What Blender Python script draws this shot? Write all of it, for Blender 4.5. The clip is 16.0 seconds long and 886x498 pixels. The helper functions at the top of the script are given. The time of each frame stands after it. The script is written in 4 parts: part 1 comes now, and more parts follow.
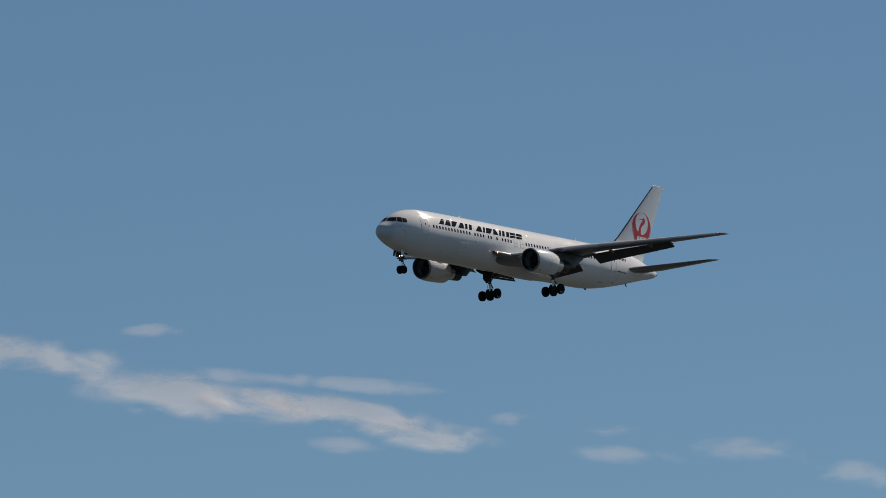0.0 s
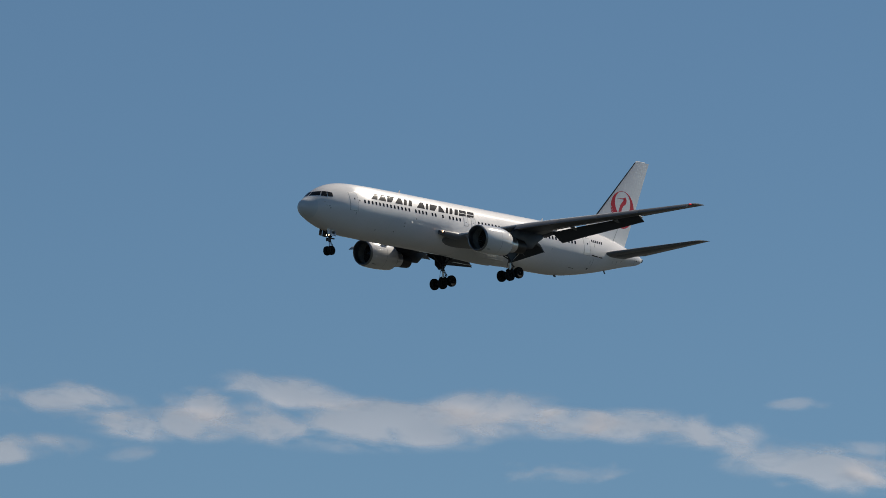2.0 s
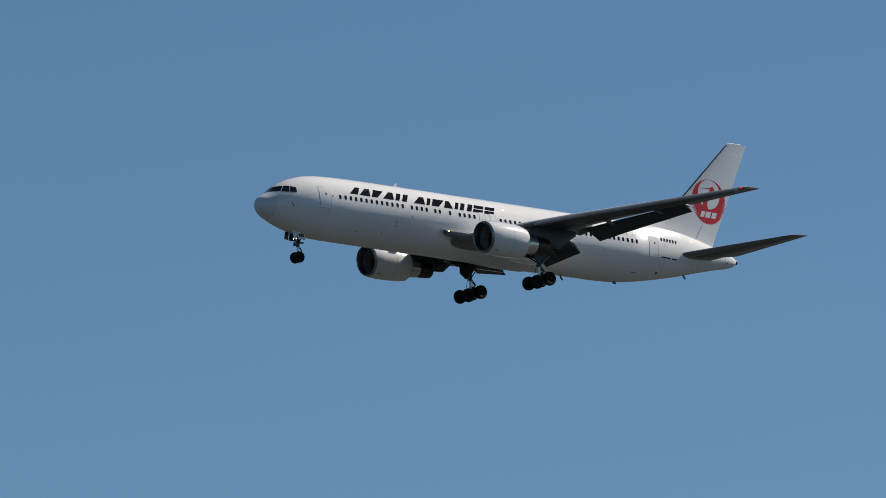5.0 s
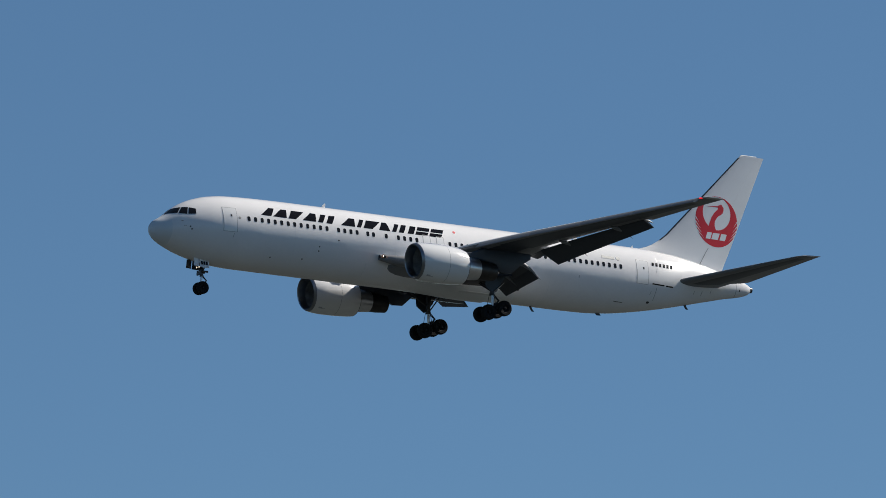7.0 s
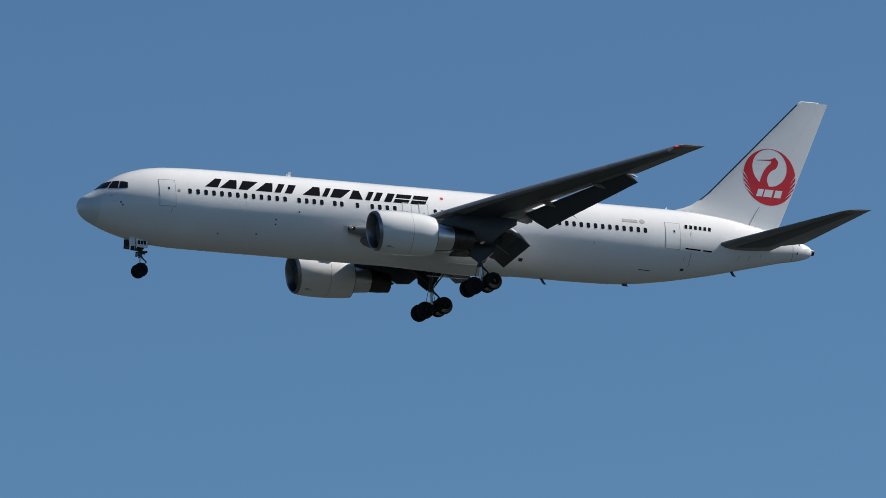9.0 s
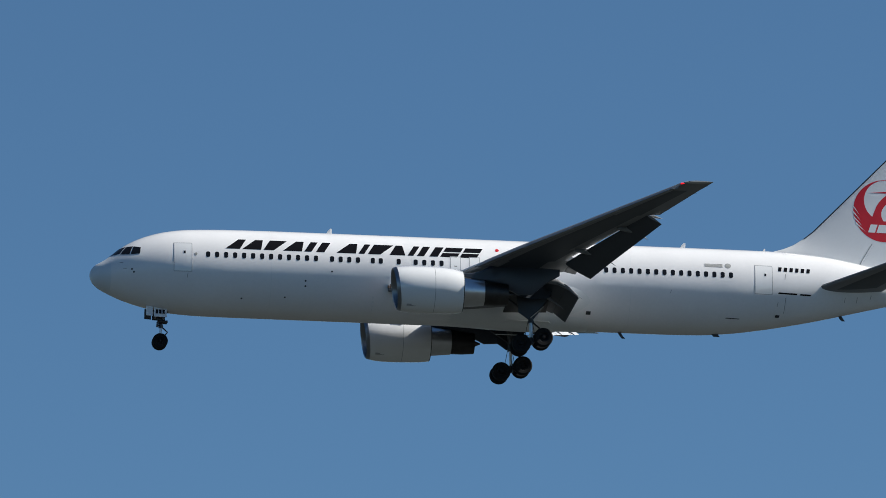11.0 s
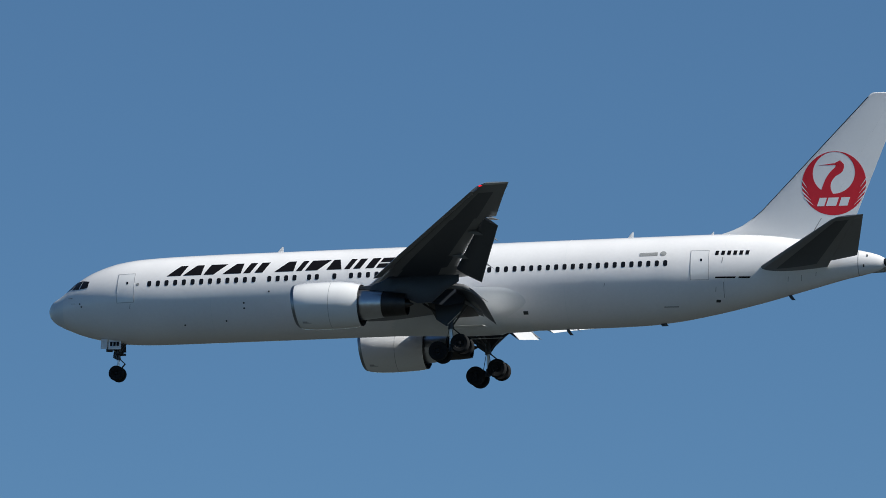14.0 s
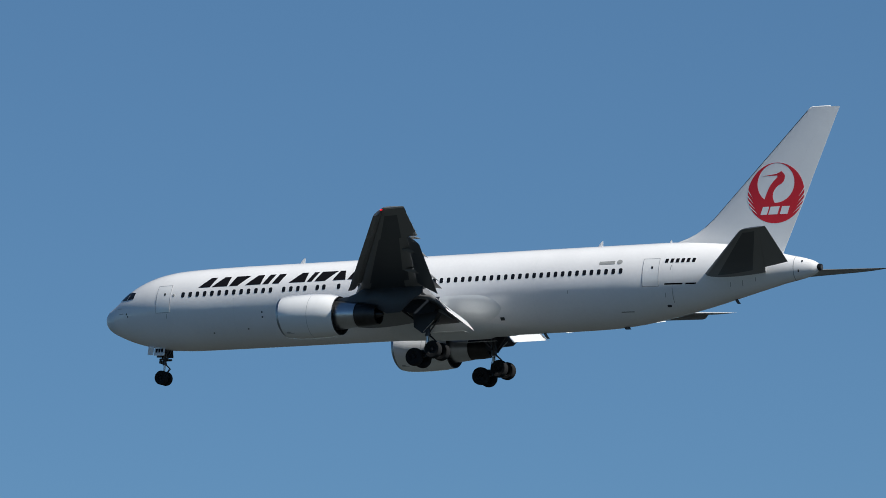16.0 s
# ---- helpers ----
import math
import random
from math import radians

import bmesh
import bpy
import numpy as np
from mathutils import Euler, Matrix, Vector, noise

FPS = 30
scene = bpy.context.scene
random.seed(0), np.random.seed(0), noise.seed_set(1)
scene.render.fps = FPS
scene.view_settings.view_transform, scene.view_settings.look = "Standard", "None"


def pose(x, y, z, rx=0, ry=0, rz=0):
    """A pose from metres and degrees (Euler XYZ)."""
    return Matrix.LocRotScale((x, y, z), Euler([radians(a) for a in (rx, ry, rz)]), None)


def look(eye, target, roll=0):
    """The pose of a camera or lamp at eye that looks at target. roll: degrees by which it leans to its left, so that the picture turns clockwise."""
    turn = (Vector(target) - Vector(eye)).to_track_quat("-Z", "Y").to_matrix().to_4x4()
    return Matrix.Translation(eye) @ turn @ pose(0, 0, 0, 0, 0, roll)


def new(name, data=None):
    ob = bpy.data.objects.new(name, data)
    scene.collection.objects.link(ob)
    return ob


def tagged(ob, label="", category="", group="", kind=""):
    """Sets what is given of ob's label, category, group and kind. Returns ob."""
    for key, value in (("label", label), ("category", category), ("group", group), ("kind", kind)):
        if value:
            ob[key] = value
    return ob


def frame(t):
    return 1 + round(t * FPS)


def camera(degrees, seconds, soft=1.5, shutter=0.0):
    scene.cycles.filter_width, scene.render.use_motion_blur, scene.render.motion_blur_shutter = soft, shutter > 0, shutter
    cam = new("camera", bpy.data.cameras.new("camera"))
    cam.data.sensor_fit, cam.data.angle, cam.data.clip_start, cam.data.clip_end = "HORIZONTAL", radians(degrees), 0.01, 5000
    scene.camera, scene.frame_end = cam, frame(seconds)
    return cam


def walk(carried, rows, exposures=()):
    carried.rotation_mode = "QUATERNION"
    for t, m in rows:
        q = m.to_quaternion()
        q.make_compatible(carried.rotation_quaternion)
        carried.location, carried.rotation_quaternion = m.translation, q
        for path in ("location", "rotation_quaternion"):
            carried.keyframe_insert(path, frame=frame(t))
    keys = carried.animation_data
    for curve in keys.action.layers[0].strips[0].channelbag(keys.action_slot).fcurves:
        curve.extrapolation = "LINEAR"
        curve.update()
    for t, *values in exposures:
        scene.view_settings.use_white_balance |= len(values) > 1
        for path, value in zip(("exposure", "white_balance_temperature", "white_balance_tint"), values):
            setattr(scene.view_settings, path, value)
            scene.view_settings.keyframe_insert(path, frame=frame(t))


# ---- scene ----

# ======== camera: a long lens on a tripod, panning after the aircraft ========
EYE = (0.0, 0.0, 1.7)
cam = camera(5.6, 16.0, soft=0.4)
# seconds, yaw to the left of +y, tilt up, lean
PAN = [
    (0, -52.572, 7.893, -0.327),
    (0.5, -51.627, 7.950, -0.419),
    (1, -50.690, 8.015, -0.288),
    (1.5, -49.616, 8.152, -0.092),
    (2, -48.458, 8.372, 0.003),
    (2.5, -47.217, 8.617, -0.159),
    (3, -45.696, 8.900, -0.394),
    (3.5, -44.245, 9.116, -0.621),
    (5.8, -36.471, 9.719, -1.140),
    (6, -35.752, 9.835, -1.168),
    (6.5, -33.813, 10.109, -1.022),
    (7, -31.350, 10.294, -0.756),
    (7.5, -29.077, 10.331, -0.612),
    (8, -26.582, 10.345, -0.618),
    (8.5, -23.747, 10.420, -0.785),
    (9, -20.780, 10.694, -1.116),
    (9.2, -19.392, 10.848, -1.295),
    (11.5, -3.762, 11.262, -0.453),
    (12, -0.144, 11.248, 0.143),
    (12.5, 3.451, 11.172, 0.065),
    (13, 6.979, 10.984, -0.590),
    (13.5, 10.591, 10.668, -1.290),
    (14, 14.334, 10.419, -1.717),
    (14.5, 17.992, 10.175, -1.453),
    (15, 21.450, 9.857, -0.819),
    (15.5, 24.800, 9.508, -0.577),
    (16, 27.951, 9.154, -0.909),
]


def aim(yaw, tilt, lean):
    ya, ti = radians(yaw), radians(tilt)
    way = Vector((-math.sin(ya) * math.cos(ti), math.cos(ya) * math.cos(ti), math.sin(ti)))
    return look(EYE, Vector(EYE) + 100 * way, lean)


# the aircraft: seconds, place of its middle, bank, pitch up, heading off -x
FLIGHT = [
    (0, (837.93, 631.37, 146.87), -1.67, 0.72, -0.11),
    (0.5, (803.13, 627.52, 145.28), -1.07, 0.78, 0.00),
    (1, (768.20, 623.67, 143.70), -0.64, 0.84, 0.04),
    (1.5, (733.22, 619.82, 142.11), -0.34, 0.91, 0.08),
    (2, (698.23, 615.97, 140.54), -0.09, 0.98, 0.07),
    (2.5, (663.55, 612.01, 138.99), -0.01, 1.02, 0.02),
    (3, (628.80, 608.10, 137.44), 0.00, 1.05, 0.02),
    (3.5, (594.10, 604.24, 135.88), 0.01, 1.10, 0.04),
    (5.8, (435.71, 587.97, 128.35), -0.80, 1.46, 0.15),
    (6, (421.84, 586.65, 127.68), -0.71, 1.48, 0.20),
    (6.5, (387.23, 583.28, 125.98), -0.45, 1.51, 0.14),
    (7, (352.60, 579.96, 124.32), -0.12, 1.56, 0.20),
    (7.5, (317.95, 576.69, 122.65), 0.10, 1.63, 0.25),
    (8, (283.26, 573.44, 120.99), 0.21, 1.69, 0.28),
    (8.5, (248.59, 570.19, 119.32), 0.31, 1.75, 0.41),
    (9, (213.86, 566.99, 117.63), 0.26, 1.73, 0.43),
    (9.2, (199.96, 565.69, 116.98), 0.18, 1.81, 0.38),
    (11.5, (37.86, 551.72, 109.47), 0.43, 1.86, 0.37),
    (12, (2.86, 548.73, 107.80), 1.74, 1.88, 0.26),
    (12.5, (-32.12, 545.75, 106.14), 2.13, 1.94, 0.17),
    (13, (-67.29, 542.83, 104.50), 1.42, 1.90, 0.28),
    (13.5, (-102.51, 539.99, 102.82), 0.72, 1.95, 0.28),
    (14, (-137.88, 537.20, 101.16), 0.62, 1.96, 0.11),
    (14.5, (-173.33, 534.42, 99.50), 1.29, 1.97, -0.02),
    (15, (-208.94, 531.62, 97.85), 2.23, 1.89, -0.13),
    (15.5, (-244.47, 528.76, 96.17), 2.17, 2.04, -0.27),
    (16, (-279.88, 525.86, 94.50), 0.92, 2.26, -0.22),
]

# seconds, stops, kelvin, tint
EXPOSURE = [(0, -0.02, 6720, 0), (3.5, 0.14, 6520, -1), (6.2, 0.30, 6280, -1), (8.0, 0.34, 6100, -1), (9.0, 0.38, 6030, -2), (12.5, 0.44, 5880, -3), (14.2, 0.43, 5880, -3), (16, 0.38, 5880, -3)]
walk(cam, [(t, aim(ya, ti, le)) for t, ya, ti, le in PAN], EXPOSURE)

# ======== light ========
SUN_WAY = Vector((0.7215, -0.085, 0.687)).normalized()
world = bpy.data.worlds.new("world")
scene.world = world
world.use_nodes = True
wn = world.node_tree
sky = wn.nodes.new("ShaderNodeTexSky")
sky.sky_type = "NISHITA"
sky.sun_disc = False
sky.sun_elevation = math.asin(SUN_WAY.z)
sky.sun_rotation = math.atan2(SUN_WAY.x, SUN_WAY.y)
sky.altitude = 2500
sky.air_density = 1.0
sky.dust_density = 0.15
sky.ozone_density = 5.0
wn.nodes["Background"].inputs[1].default_value = 0.055
wn.links.new(sky.outputs[0], wn.nodes["Background"].inputs[0])

sun = new("sun", bpy.data.lights.new("sun", "SUN"))
sun.data.energy = 5.0
sun.data.angle = radians(0.53)
sun.data.color = (1.0, 0.865, 0.80)
sun.matrix_world = look(SUN_WAY * 900, (0, 0, 0))


# ======== materials ========
def material(name, colour, rough=0.4, metal=0.0, spread=0.06, scale=1.5, fine=18.0, bump=0.0, coat=0.0, spec=0.5):
    """Principled paint, metal or rubber with large stains and fine grain in colour and gloss."""
    mat = bpy.data.materials.new(name)
    mat.use_nodes = True
    nt = mat.node_tree
    b = nt.nodes["Principled BSDF"]
    tc = nt.nodes.new("ShaderNodeTexCoord")
    n1, n2 = nt.nodes.new("ShaderNodeTexNoise"), nt.nodes.new("ShaderNodeTexNoise")
    n1.inputs["Scale"].default_value, n1.inputs["Detail"].default_value = scale, 5
    n2.inputs["Scale"].default_value, n2.inputs["Detail"].default_value = fine, 4
    add = nt.nodes.new("ShaderNodeMath")
    add.operation = "MULTIPLY_ADD"
    add.inputs[1].default_value = 0.4
    nt.links.new(tc.outputs["Object"], n1.inputs["Vector"])
    nt.links.new(tc.outputs["Object"], n2.inputs["Vector"])
    nt.links.new(n2.outputs["Fac"], add.inputs[0])
    nt.links.new(n1.outputs["Fac"], add.inputs[2])
    ramp = nt.nodes.new("ShaderNodeValToRGB")
    ramp.color_ramp.elements[0].position, ramp.color_ramp.elements[1].position = 0.45, 0.95
    ramp.color_ramp.elements[0].color = (*[c * (1 - spread) for c in colour], 1)
    ramp.color_ramp.elements[1].color = (*[min(1, c * (1 + spread)) for c in colour], 1)
    nt.links.new(add.outputs[0], ramp.inputs[0])
    nt.links.new(ramp.outputs[0], b.inputs["Base Color"])
    mr = nt.nodes.new("ShaderNodeMapRange")
    mr.inputs["To Min"].default_value, mr.inputs["To Max"].default_value = max(0.02, rough * 0.85), min(1, rough * 1.2)
    nt.links.new(n1.outputs["Fac"], mr.inputs["Value"])
    nt.links.new(mr.outputs[0], b.inputs["Roughness"])
    b.inputs["Metallic"].default_value = metal
    b.inputs["Specular IOR Level"].default_value = spec
    b.inputs["Coat Weight"].default_value = coat
    b.inputs["Coat Roughness"].default_value = 0.10
    if bump:
        bp = nt.nodes.new("ShaderNodeBump")
        bp.inputs["Strength"].default_value, bp.inputs["Distance"].default_value = bump, 0.02
        nt.links.new(n2.outputs["Fac"], bp.inputs["Height"])
        nt.links.new(bp.outputs[0], b.inputs["Normal"])
    return mat


def glowing(name, colour, strength):
    mat = bpy.data.materials.new(name)
    mat.use_nodes = True
    b = mat.node_tree.nodes["Principled BSDF"]
    b.inputs["Base Color"].default_value = (*colour, 1)
    b.inputs["Emission Color"].default_value = (*colour, 1)
    b.inputs["Emission Strength"].default_value = strength
    return mat


WHITE = material("white_paint", (0.82, 0.81, 0.80), 0.13, spread=0.03, scale=0.35, fine=6, coat=1.0)
# body paint: the skin's slight waviness round the hull spreads its gloss round the hull
def hooped(mat):
    nodes = mat.node_tree.nodes
    nodes["Principled BSDF"].inputs["Anisotropic"].default_value = 1.0
    hoop = nodes.new("ShaderNodeTangent")
    hoop.direction_type, hoop.axis = "RADIAL", "X"
    mat.node_tree.links.new(hoop.outputs[0], nodes["Principled BSDF"].inputs["Tangent"])
    return mat


SKIN = hooped(material("body_paint", (0.83, 0.81, 0.80), 0.14, spread=0.045, scale=0.30, fine=5, coat=0.2, spec=0.6))
RADOME = material("radome_paint", (0.70, 0.71, 0.72), 0.35, spread=0.03, scale=0.8, fine=9)
FAIRING = material("fairing_paint", (0.72, 0.72, 0.71), 0.32, spread=0.05, scale=0.6, fine=8, coat=0.2)
# pale grey with the sunlight on wing and flap tops put into it
SUNLIT_GREY = material("sunlit_grey_paint", (0.58, 0.58, 0.58), 0.34, spread=0.05, scale=0.6, fine=9)
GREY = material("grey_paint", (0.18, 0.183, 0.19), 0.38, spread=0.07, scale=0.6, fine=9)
# dark grey parts; also the painted shade under flaps and inside nose-gear doors
DARKGREY = material("dark_grey_and_shade", (0.038, 0.045, 0.058), 0.4, spread=0.12, scale=0.5, fine=8)
METAL = material("bare_metal", (0.62, 0.62, 0.63), 0.3, 1.0, spread=0.08, scale=2, fine=20)
HOT = material("burnt_metal", (0.07, 0.066, 0.064), 0.45, 1.0, spread=0.2, scale=2, fine=14)
LIP = material("inlet_lip_metal", (0.30, 0.31, 0.33), 0.35, 1.0, spread=0.08, scale=2, fine=15)
DARK = material("dark_cavity", (0.03, 0.03, 0.033), 0.6, spread=0.2, scale=2, fine=10)
STEEL = material("gear_steel", (0.07, 0.07, 0.075), 0.42, 0.6, spread=0.15, scale=4, fine=25)
RUBBER = material("tyre_rubber", (0.013, 0.013, 0.014), 0.9, spread=0.25, scale=5, fine=30, bump=0.2, spec=0.2)
RIM = material("wheel_rim_grey", (0.018, 0.018, 0.020), 0.85, 0.0, spread=0.2, scale=6, fine=30, spec=0.2)
GLASS = material("dark_window_glass", (0.010, 0.011, 0.014), 0.2, spread=0.2, scale=3, fine=20, spec=0.25)
INK = hooped(material("black_marking", (0.010, 0.009, 0.010), 0.108, spread=0.1, scale=2, fine=20, spec=0.18))
RED = material("red_marking", (0.58, 0.014, 0.026), 0.32, spread=0.06, scale=1, fine=12)
SEAM = material("seam_grey", (0.36, 0.36, 0.37), 0.5, spread=0.1, scale=2, fine=20)
SOOT = material("grimy_grey", (0.30, 0.30, 0.29), 0.5, spread=0.3, scale=3, fine=12)
LAMP = glowing("landing_lamp", (1.0, 0.50, 0.28), 7.0)
TAXI = glowing("taxi_lamp", (1.0, 0.80, 0.62), 2.5)
NAV = glowing("red_navigation_light", (1.0, 0.01, 0.02), 0.9)

# ======== ground: one sheet to the horizon ========
GROUND = material("dark_grass_ground", (0.017, 0.021, 0.019), 0.9, spread=0.3, scale=0.02, fine=0.6)
bm = bmesh.new()
bmesh.ops.create_grid(bm, x_segments=24, y_segments=24, size=20000)
me = bpy.data.meshes.new("ground")
bm.to_mesh(me)
bm.free()
me.materials.append(GROUND)
tagged(new("ground", me), "flat dark grass ground reaching the horizon", "ground", kind="structure")


# ======== shaping helpers ========
MID = Vector((25.0, 0.0, 0.0))  # the thing's origin lies 25 m behind the nose


def part(name, bm, mats, parent, label="", smooth=True, fix=True):
    """Links a bmesh, built in the aircraft's own axes from its nose, as one mesh object under parent."""
    if fix:
        bmesh.ops.recalc_face_normals(bm, faces=bm.faces[:])
    bmesh.ops.translate(bm, vec=MID, verts=bm.verts[:])
    me = bpy.data.meshes.new(name)
    bm.to_mesh(me)
    bm.free()
    for m in mats if isinstance(mats, (list, tuple)) else (mats,):
        me.materials.append(m)
    if smooth:
        me.set_sharp_from_angle(angle=radians(32))
        for p in me.polygons:
            p.use_smooth = True
    ob = new(name, me)
    ob.parent = parent
    if label:
        tagged(ob, label)
    return ob


def placed(name, me, m, parent, label=""):
    """A piece on shared mesh data, at the pose m in the aircraft's axes."""
    ob = new(name, me)
    ob.parent = parent
    ob.matrix_basis = Matrix.Translation(MID) @ m
    if label:
        tagged(ob, label)
    return ob


def loft(bm, rings, cap=True, mat=0, closed=True):
    vs = [[bm.verts.new(p) for p in r] for r in rings]
    n = len(rings[0])
    for a, b in zip(vs, vs[1:]):
        for i in range(n if closed else n - 1):
            j = (i + 1) % n
            quad = [a[i], a[j], b[j], b[i]]
            try:
                bm.faces.new(quad).material_index = mat
            except ValueError:
                pass
    if cap:
        for r in (vs[0], vs[-1]):
            bm.faces.new(r).material_index = mat
    return vs


def tube(bm, p0, p1, r0, r1=None, n=14, mat=0):
    p0, p1 = Vector(p0), Vector(p1)
    r1 = r0 if r1 is None else r1
    q = (p1 - p0).to_track_quat("Z", "Y")
    ring = lambda p, r: [p + q @ Vector((r * math.cos(k * math.tau / n), r * math.sin(k * math.tau / n), 0)) for k in range(n)]
    loft(bm, [ring(p0, r0), ring(p1, r1)], True, mat)


def slab(bm, outline, offset, mat=0, bevel=0.0):
    """A plate: a flat outline and its copy moved by offset."""
    a = [bm.verts.new(p) for p in outline]
    b = [bm.verts.new(Vector(p) + Vector(offset)) for p in outline]
    n = len(a)
    faces = [bm.faces.new(a), bm.faces.new(b[::-1])]
    for i in range(n):
        faces.append(bm.faces.new((a[i], b[i], b[(i + 1) % n], a[(i + 1) % n])))
    for f in faces:
        f.material_index = mat
    if bevel:
        bmesh.ops.bevel(bm, geom=list({e for f in faces for e in f.edges}), offset=bevel, segments=2, affect="EDGES")


def pchip(xs, ys):
    """Monotone smooth interpolation."""
    xs, ys = np.array(xs, float), np.array(ys, float)
    h, d = np.diff(xs), np.diff(ys) / np.diff(xs)
    m = np.zeros(len(xs))
    for i in range(1, len(xs) - 1):
        if d[i - 1] * d[i] > 0:
            w1, w2 = 2 * h[i] + h[i - 1], h[i] + 2 * h[i - 1]
            m[i] = (w1 + w2) / (w1 / d[i - 1] + w2 / d[i])
    m[0], m[-1] = d[0], d[-1]

    def f(x):
        i = int(np.clip(np.searchsorted(xs, x) - 1, 0, len(h) - 1))
        t = (min(max(x, xs[0]), xs[-1]) - xs[i]) / h[i]
        return float((2 * t**3 - 3 * t**2 + 1) * ys[i] + (t**3 - 2 * t**2 + t) * h[i] * m[i] + (3 * t**2 - 2 * t**3) * ys[i + 1] + (t**3 - t**2) * h[i] * m[i + 1])

    return f


# ======== fuselage form: stations in metres behind the nose ========
STA_T = [0, 0.1, 0.29, 0.9, 1.35, 1.81, 2.66, 3.69, 4.73, 6.12, 8.9, 12, 42.5, 46, 49, 51.35, 53.2, 53.6]
TOP = [-0.52, -0.17, 0.06, 0.44, 0.78, 1.17, 1.70, 2.12, 2.39, 2.57, 2.67, 2.70, 2.70, 2.52, 2.06, 1.50, 1.02, 0.80]
STA_B = [0, 0.06, 0.17, 0.5, 1.07, 2.5, 3.91, 5.32, 7.42, 12, 36, 38.5, 40.5, 42.3, 45.6, 47.3, 49, 51, 53.3, 53.6]
BOT = [-0.52, -0.80, -1.01, -1.32, -1.63, -2.19, -2.54, -2.76, -2.85, -2.86, -2.86, -2.82, -2.66, -2.40, -1.76, -1.36, -0.94, -0.45, 0.10, 0.32]
STA_W = [0, 0.1, 0.3, 0.9, 1.81, 2.66, 3.7, 4.7, 6.1, 8.5, 36, 40, 43, 46, 49, 51.35, 53.2, 53.6]
WID = [0.0, 0.38, 0.66, 1.14, 1.58, 1.88, 2.13, 2.30, 2.44, 2.515, 2.515, 2.42, 2.14, 1.68, 1.13, 0.72, 0.38, 0.22]
top_u, bot_u, wid_u = (pchip([math.sqrt(s) for s in a], b) for a, b in ((STA_T, TOP), (STA_B, BOT), (STA_W, WID)))
f_top, f_bot, f_wid = (lambda s, g=g: g(math.sqrt(max(s, 0))) for g in (top_u, bot_u, wid_u))


def ring_at(s, n=56):
    zt, zb, w = f_top(s), f_bot(s), f_wid(s)
    zc, h = (zt + zb) / 2, (zt - zb) / 2
    return [Vector((-s, w * math.sin(a), zc + h * math.cos(a))) for a in (k * math.tau / n for k in range(n))]


def skin(s, z, off=0.0, side=1):
    """The point on the fuselage's side at station s and height z, moved out by off."""
    zt, zb, w = f_top(s), f_bot(s), f_wid(s)
    zc, h = (zt + zb) / 2, (zt - zb) / 2
    k = max(-0.999, min(0.999, (z - zc) / h))
    c = math.sqrt(1 - k * k)
    nrm = Vector((0, c / w, k / h)).normalized()
    p = Vector((-s, w * c, z)) + nrm * off
    p.y *= side
    return p


def skin_frame(s, z, off=0.0, side=1):
    """A pose on the skin: x aft-to-fore along it, z out of it, y up it."""
    p, q, r = skin(s, z, off, side), skin(s - 0.05, z, off, side), skin(s, z + 0.05, off, side)
    ax = (q - p).normalized()
    up = (r - p).normalized()
    out = ax.cross(up).normalized() * (1 if side < 0 else -1)
    up = out.cross(ax).normalized()
    return Matrix.Translation(p) @ Matrix((ax, up, out)).transposed().to_4x4()


def patch(bm, corner, nx, nz, mat=0, depth=0.012):
    """A thin raised plate over a curved face; corner(u, v, off) gives its points for u and v from 0 to 1."""
    outer = [[bm.verts.new(corner(i / nx, j / nz, depth)) for j in range(nz + 1)] for i in range(nx + 1)]
    for i in range(nx):
        for j in range(nz):
            bm.faces.new((outer[i][j], outer[i + 1][j], outer[i + 1][j + 1], outer[i][j + 1])).material_index = mat
    rim = [(i, 0) for i in range(nx)] + [(nx, j) for j in range(nz)] + [(i, nz) for i in range(nx, 0, -1)] + [(0, j) for j in range(nz, 0, -1)]
    low = [bm.verts.new(corner(i / nx, j / nz, -0.01)) for i, j in rim]
    for k in range(len(rim)):
        m = (k + 1) % len(rim)
        bm.faces.new((outer[rim[k][0]][rim[k][1]], low[k], low[m], outer[rim[m][0]][rim[m][1]])).material_index = mat


def skin_bar(bm, s0, s1, z0, z1, shear=0.0, off=0.012, mat=0, side=1, nx=3, nz=4):
    """A plain bar on the skin from station s0 to s1; its top leans aft by shear."""
    patch(bm, lambda u, v, o: skin(s0 + (s1 - s0) * u + shear * v, z0 + (z1 - z0) * v, o, side), nx, nz, mat, off)


# ======== the aircraft ========
airliner = tagged(new("airliner"), "white twin-engine airliner, wheels and flaps down, red tail emblem", "airplane")


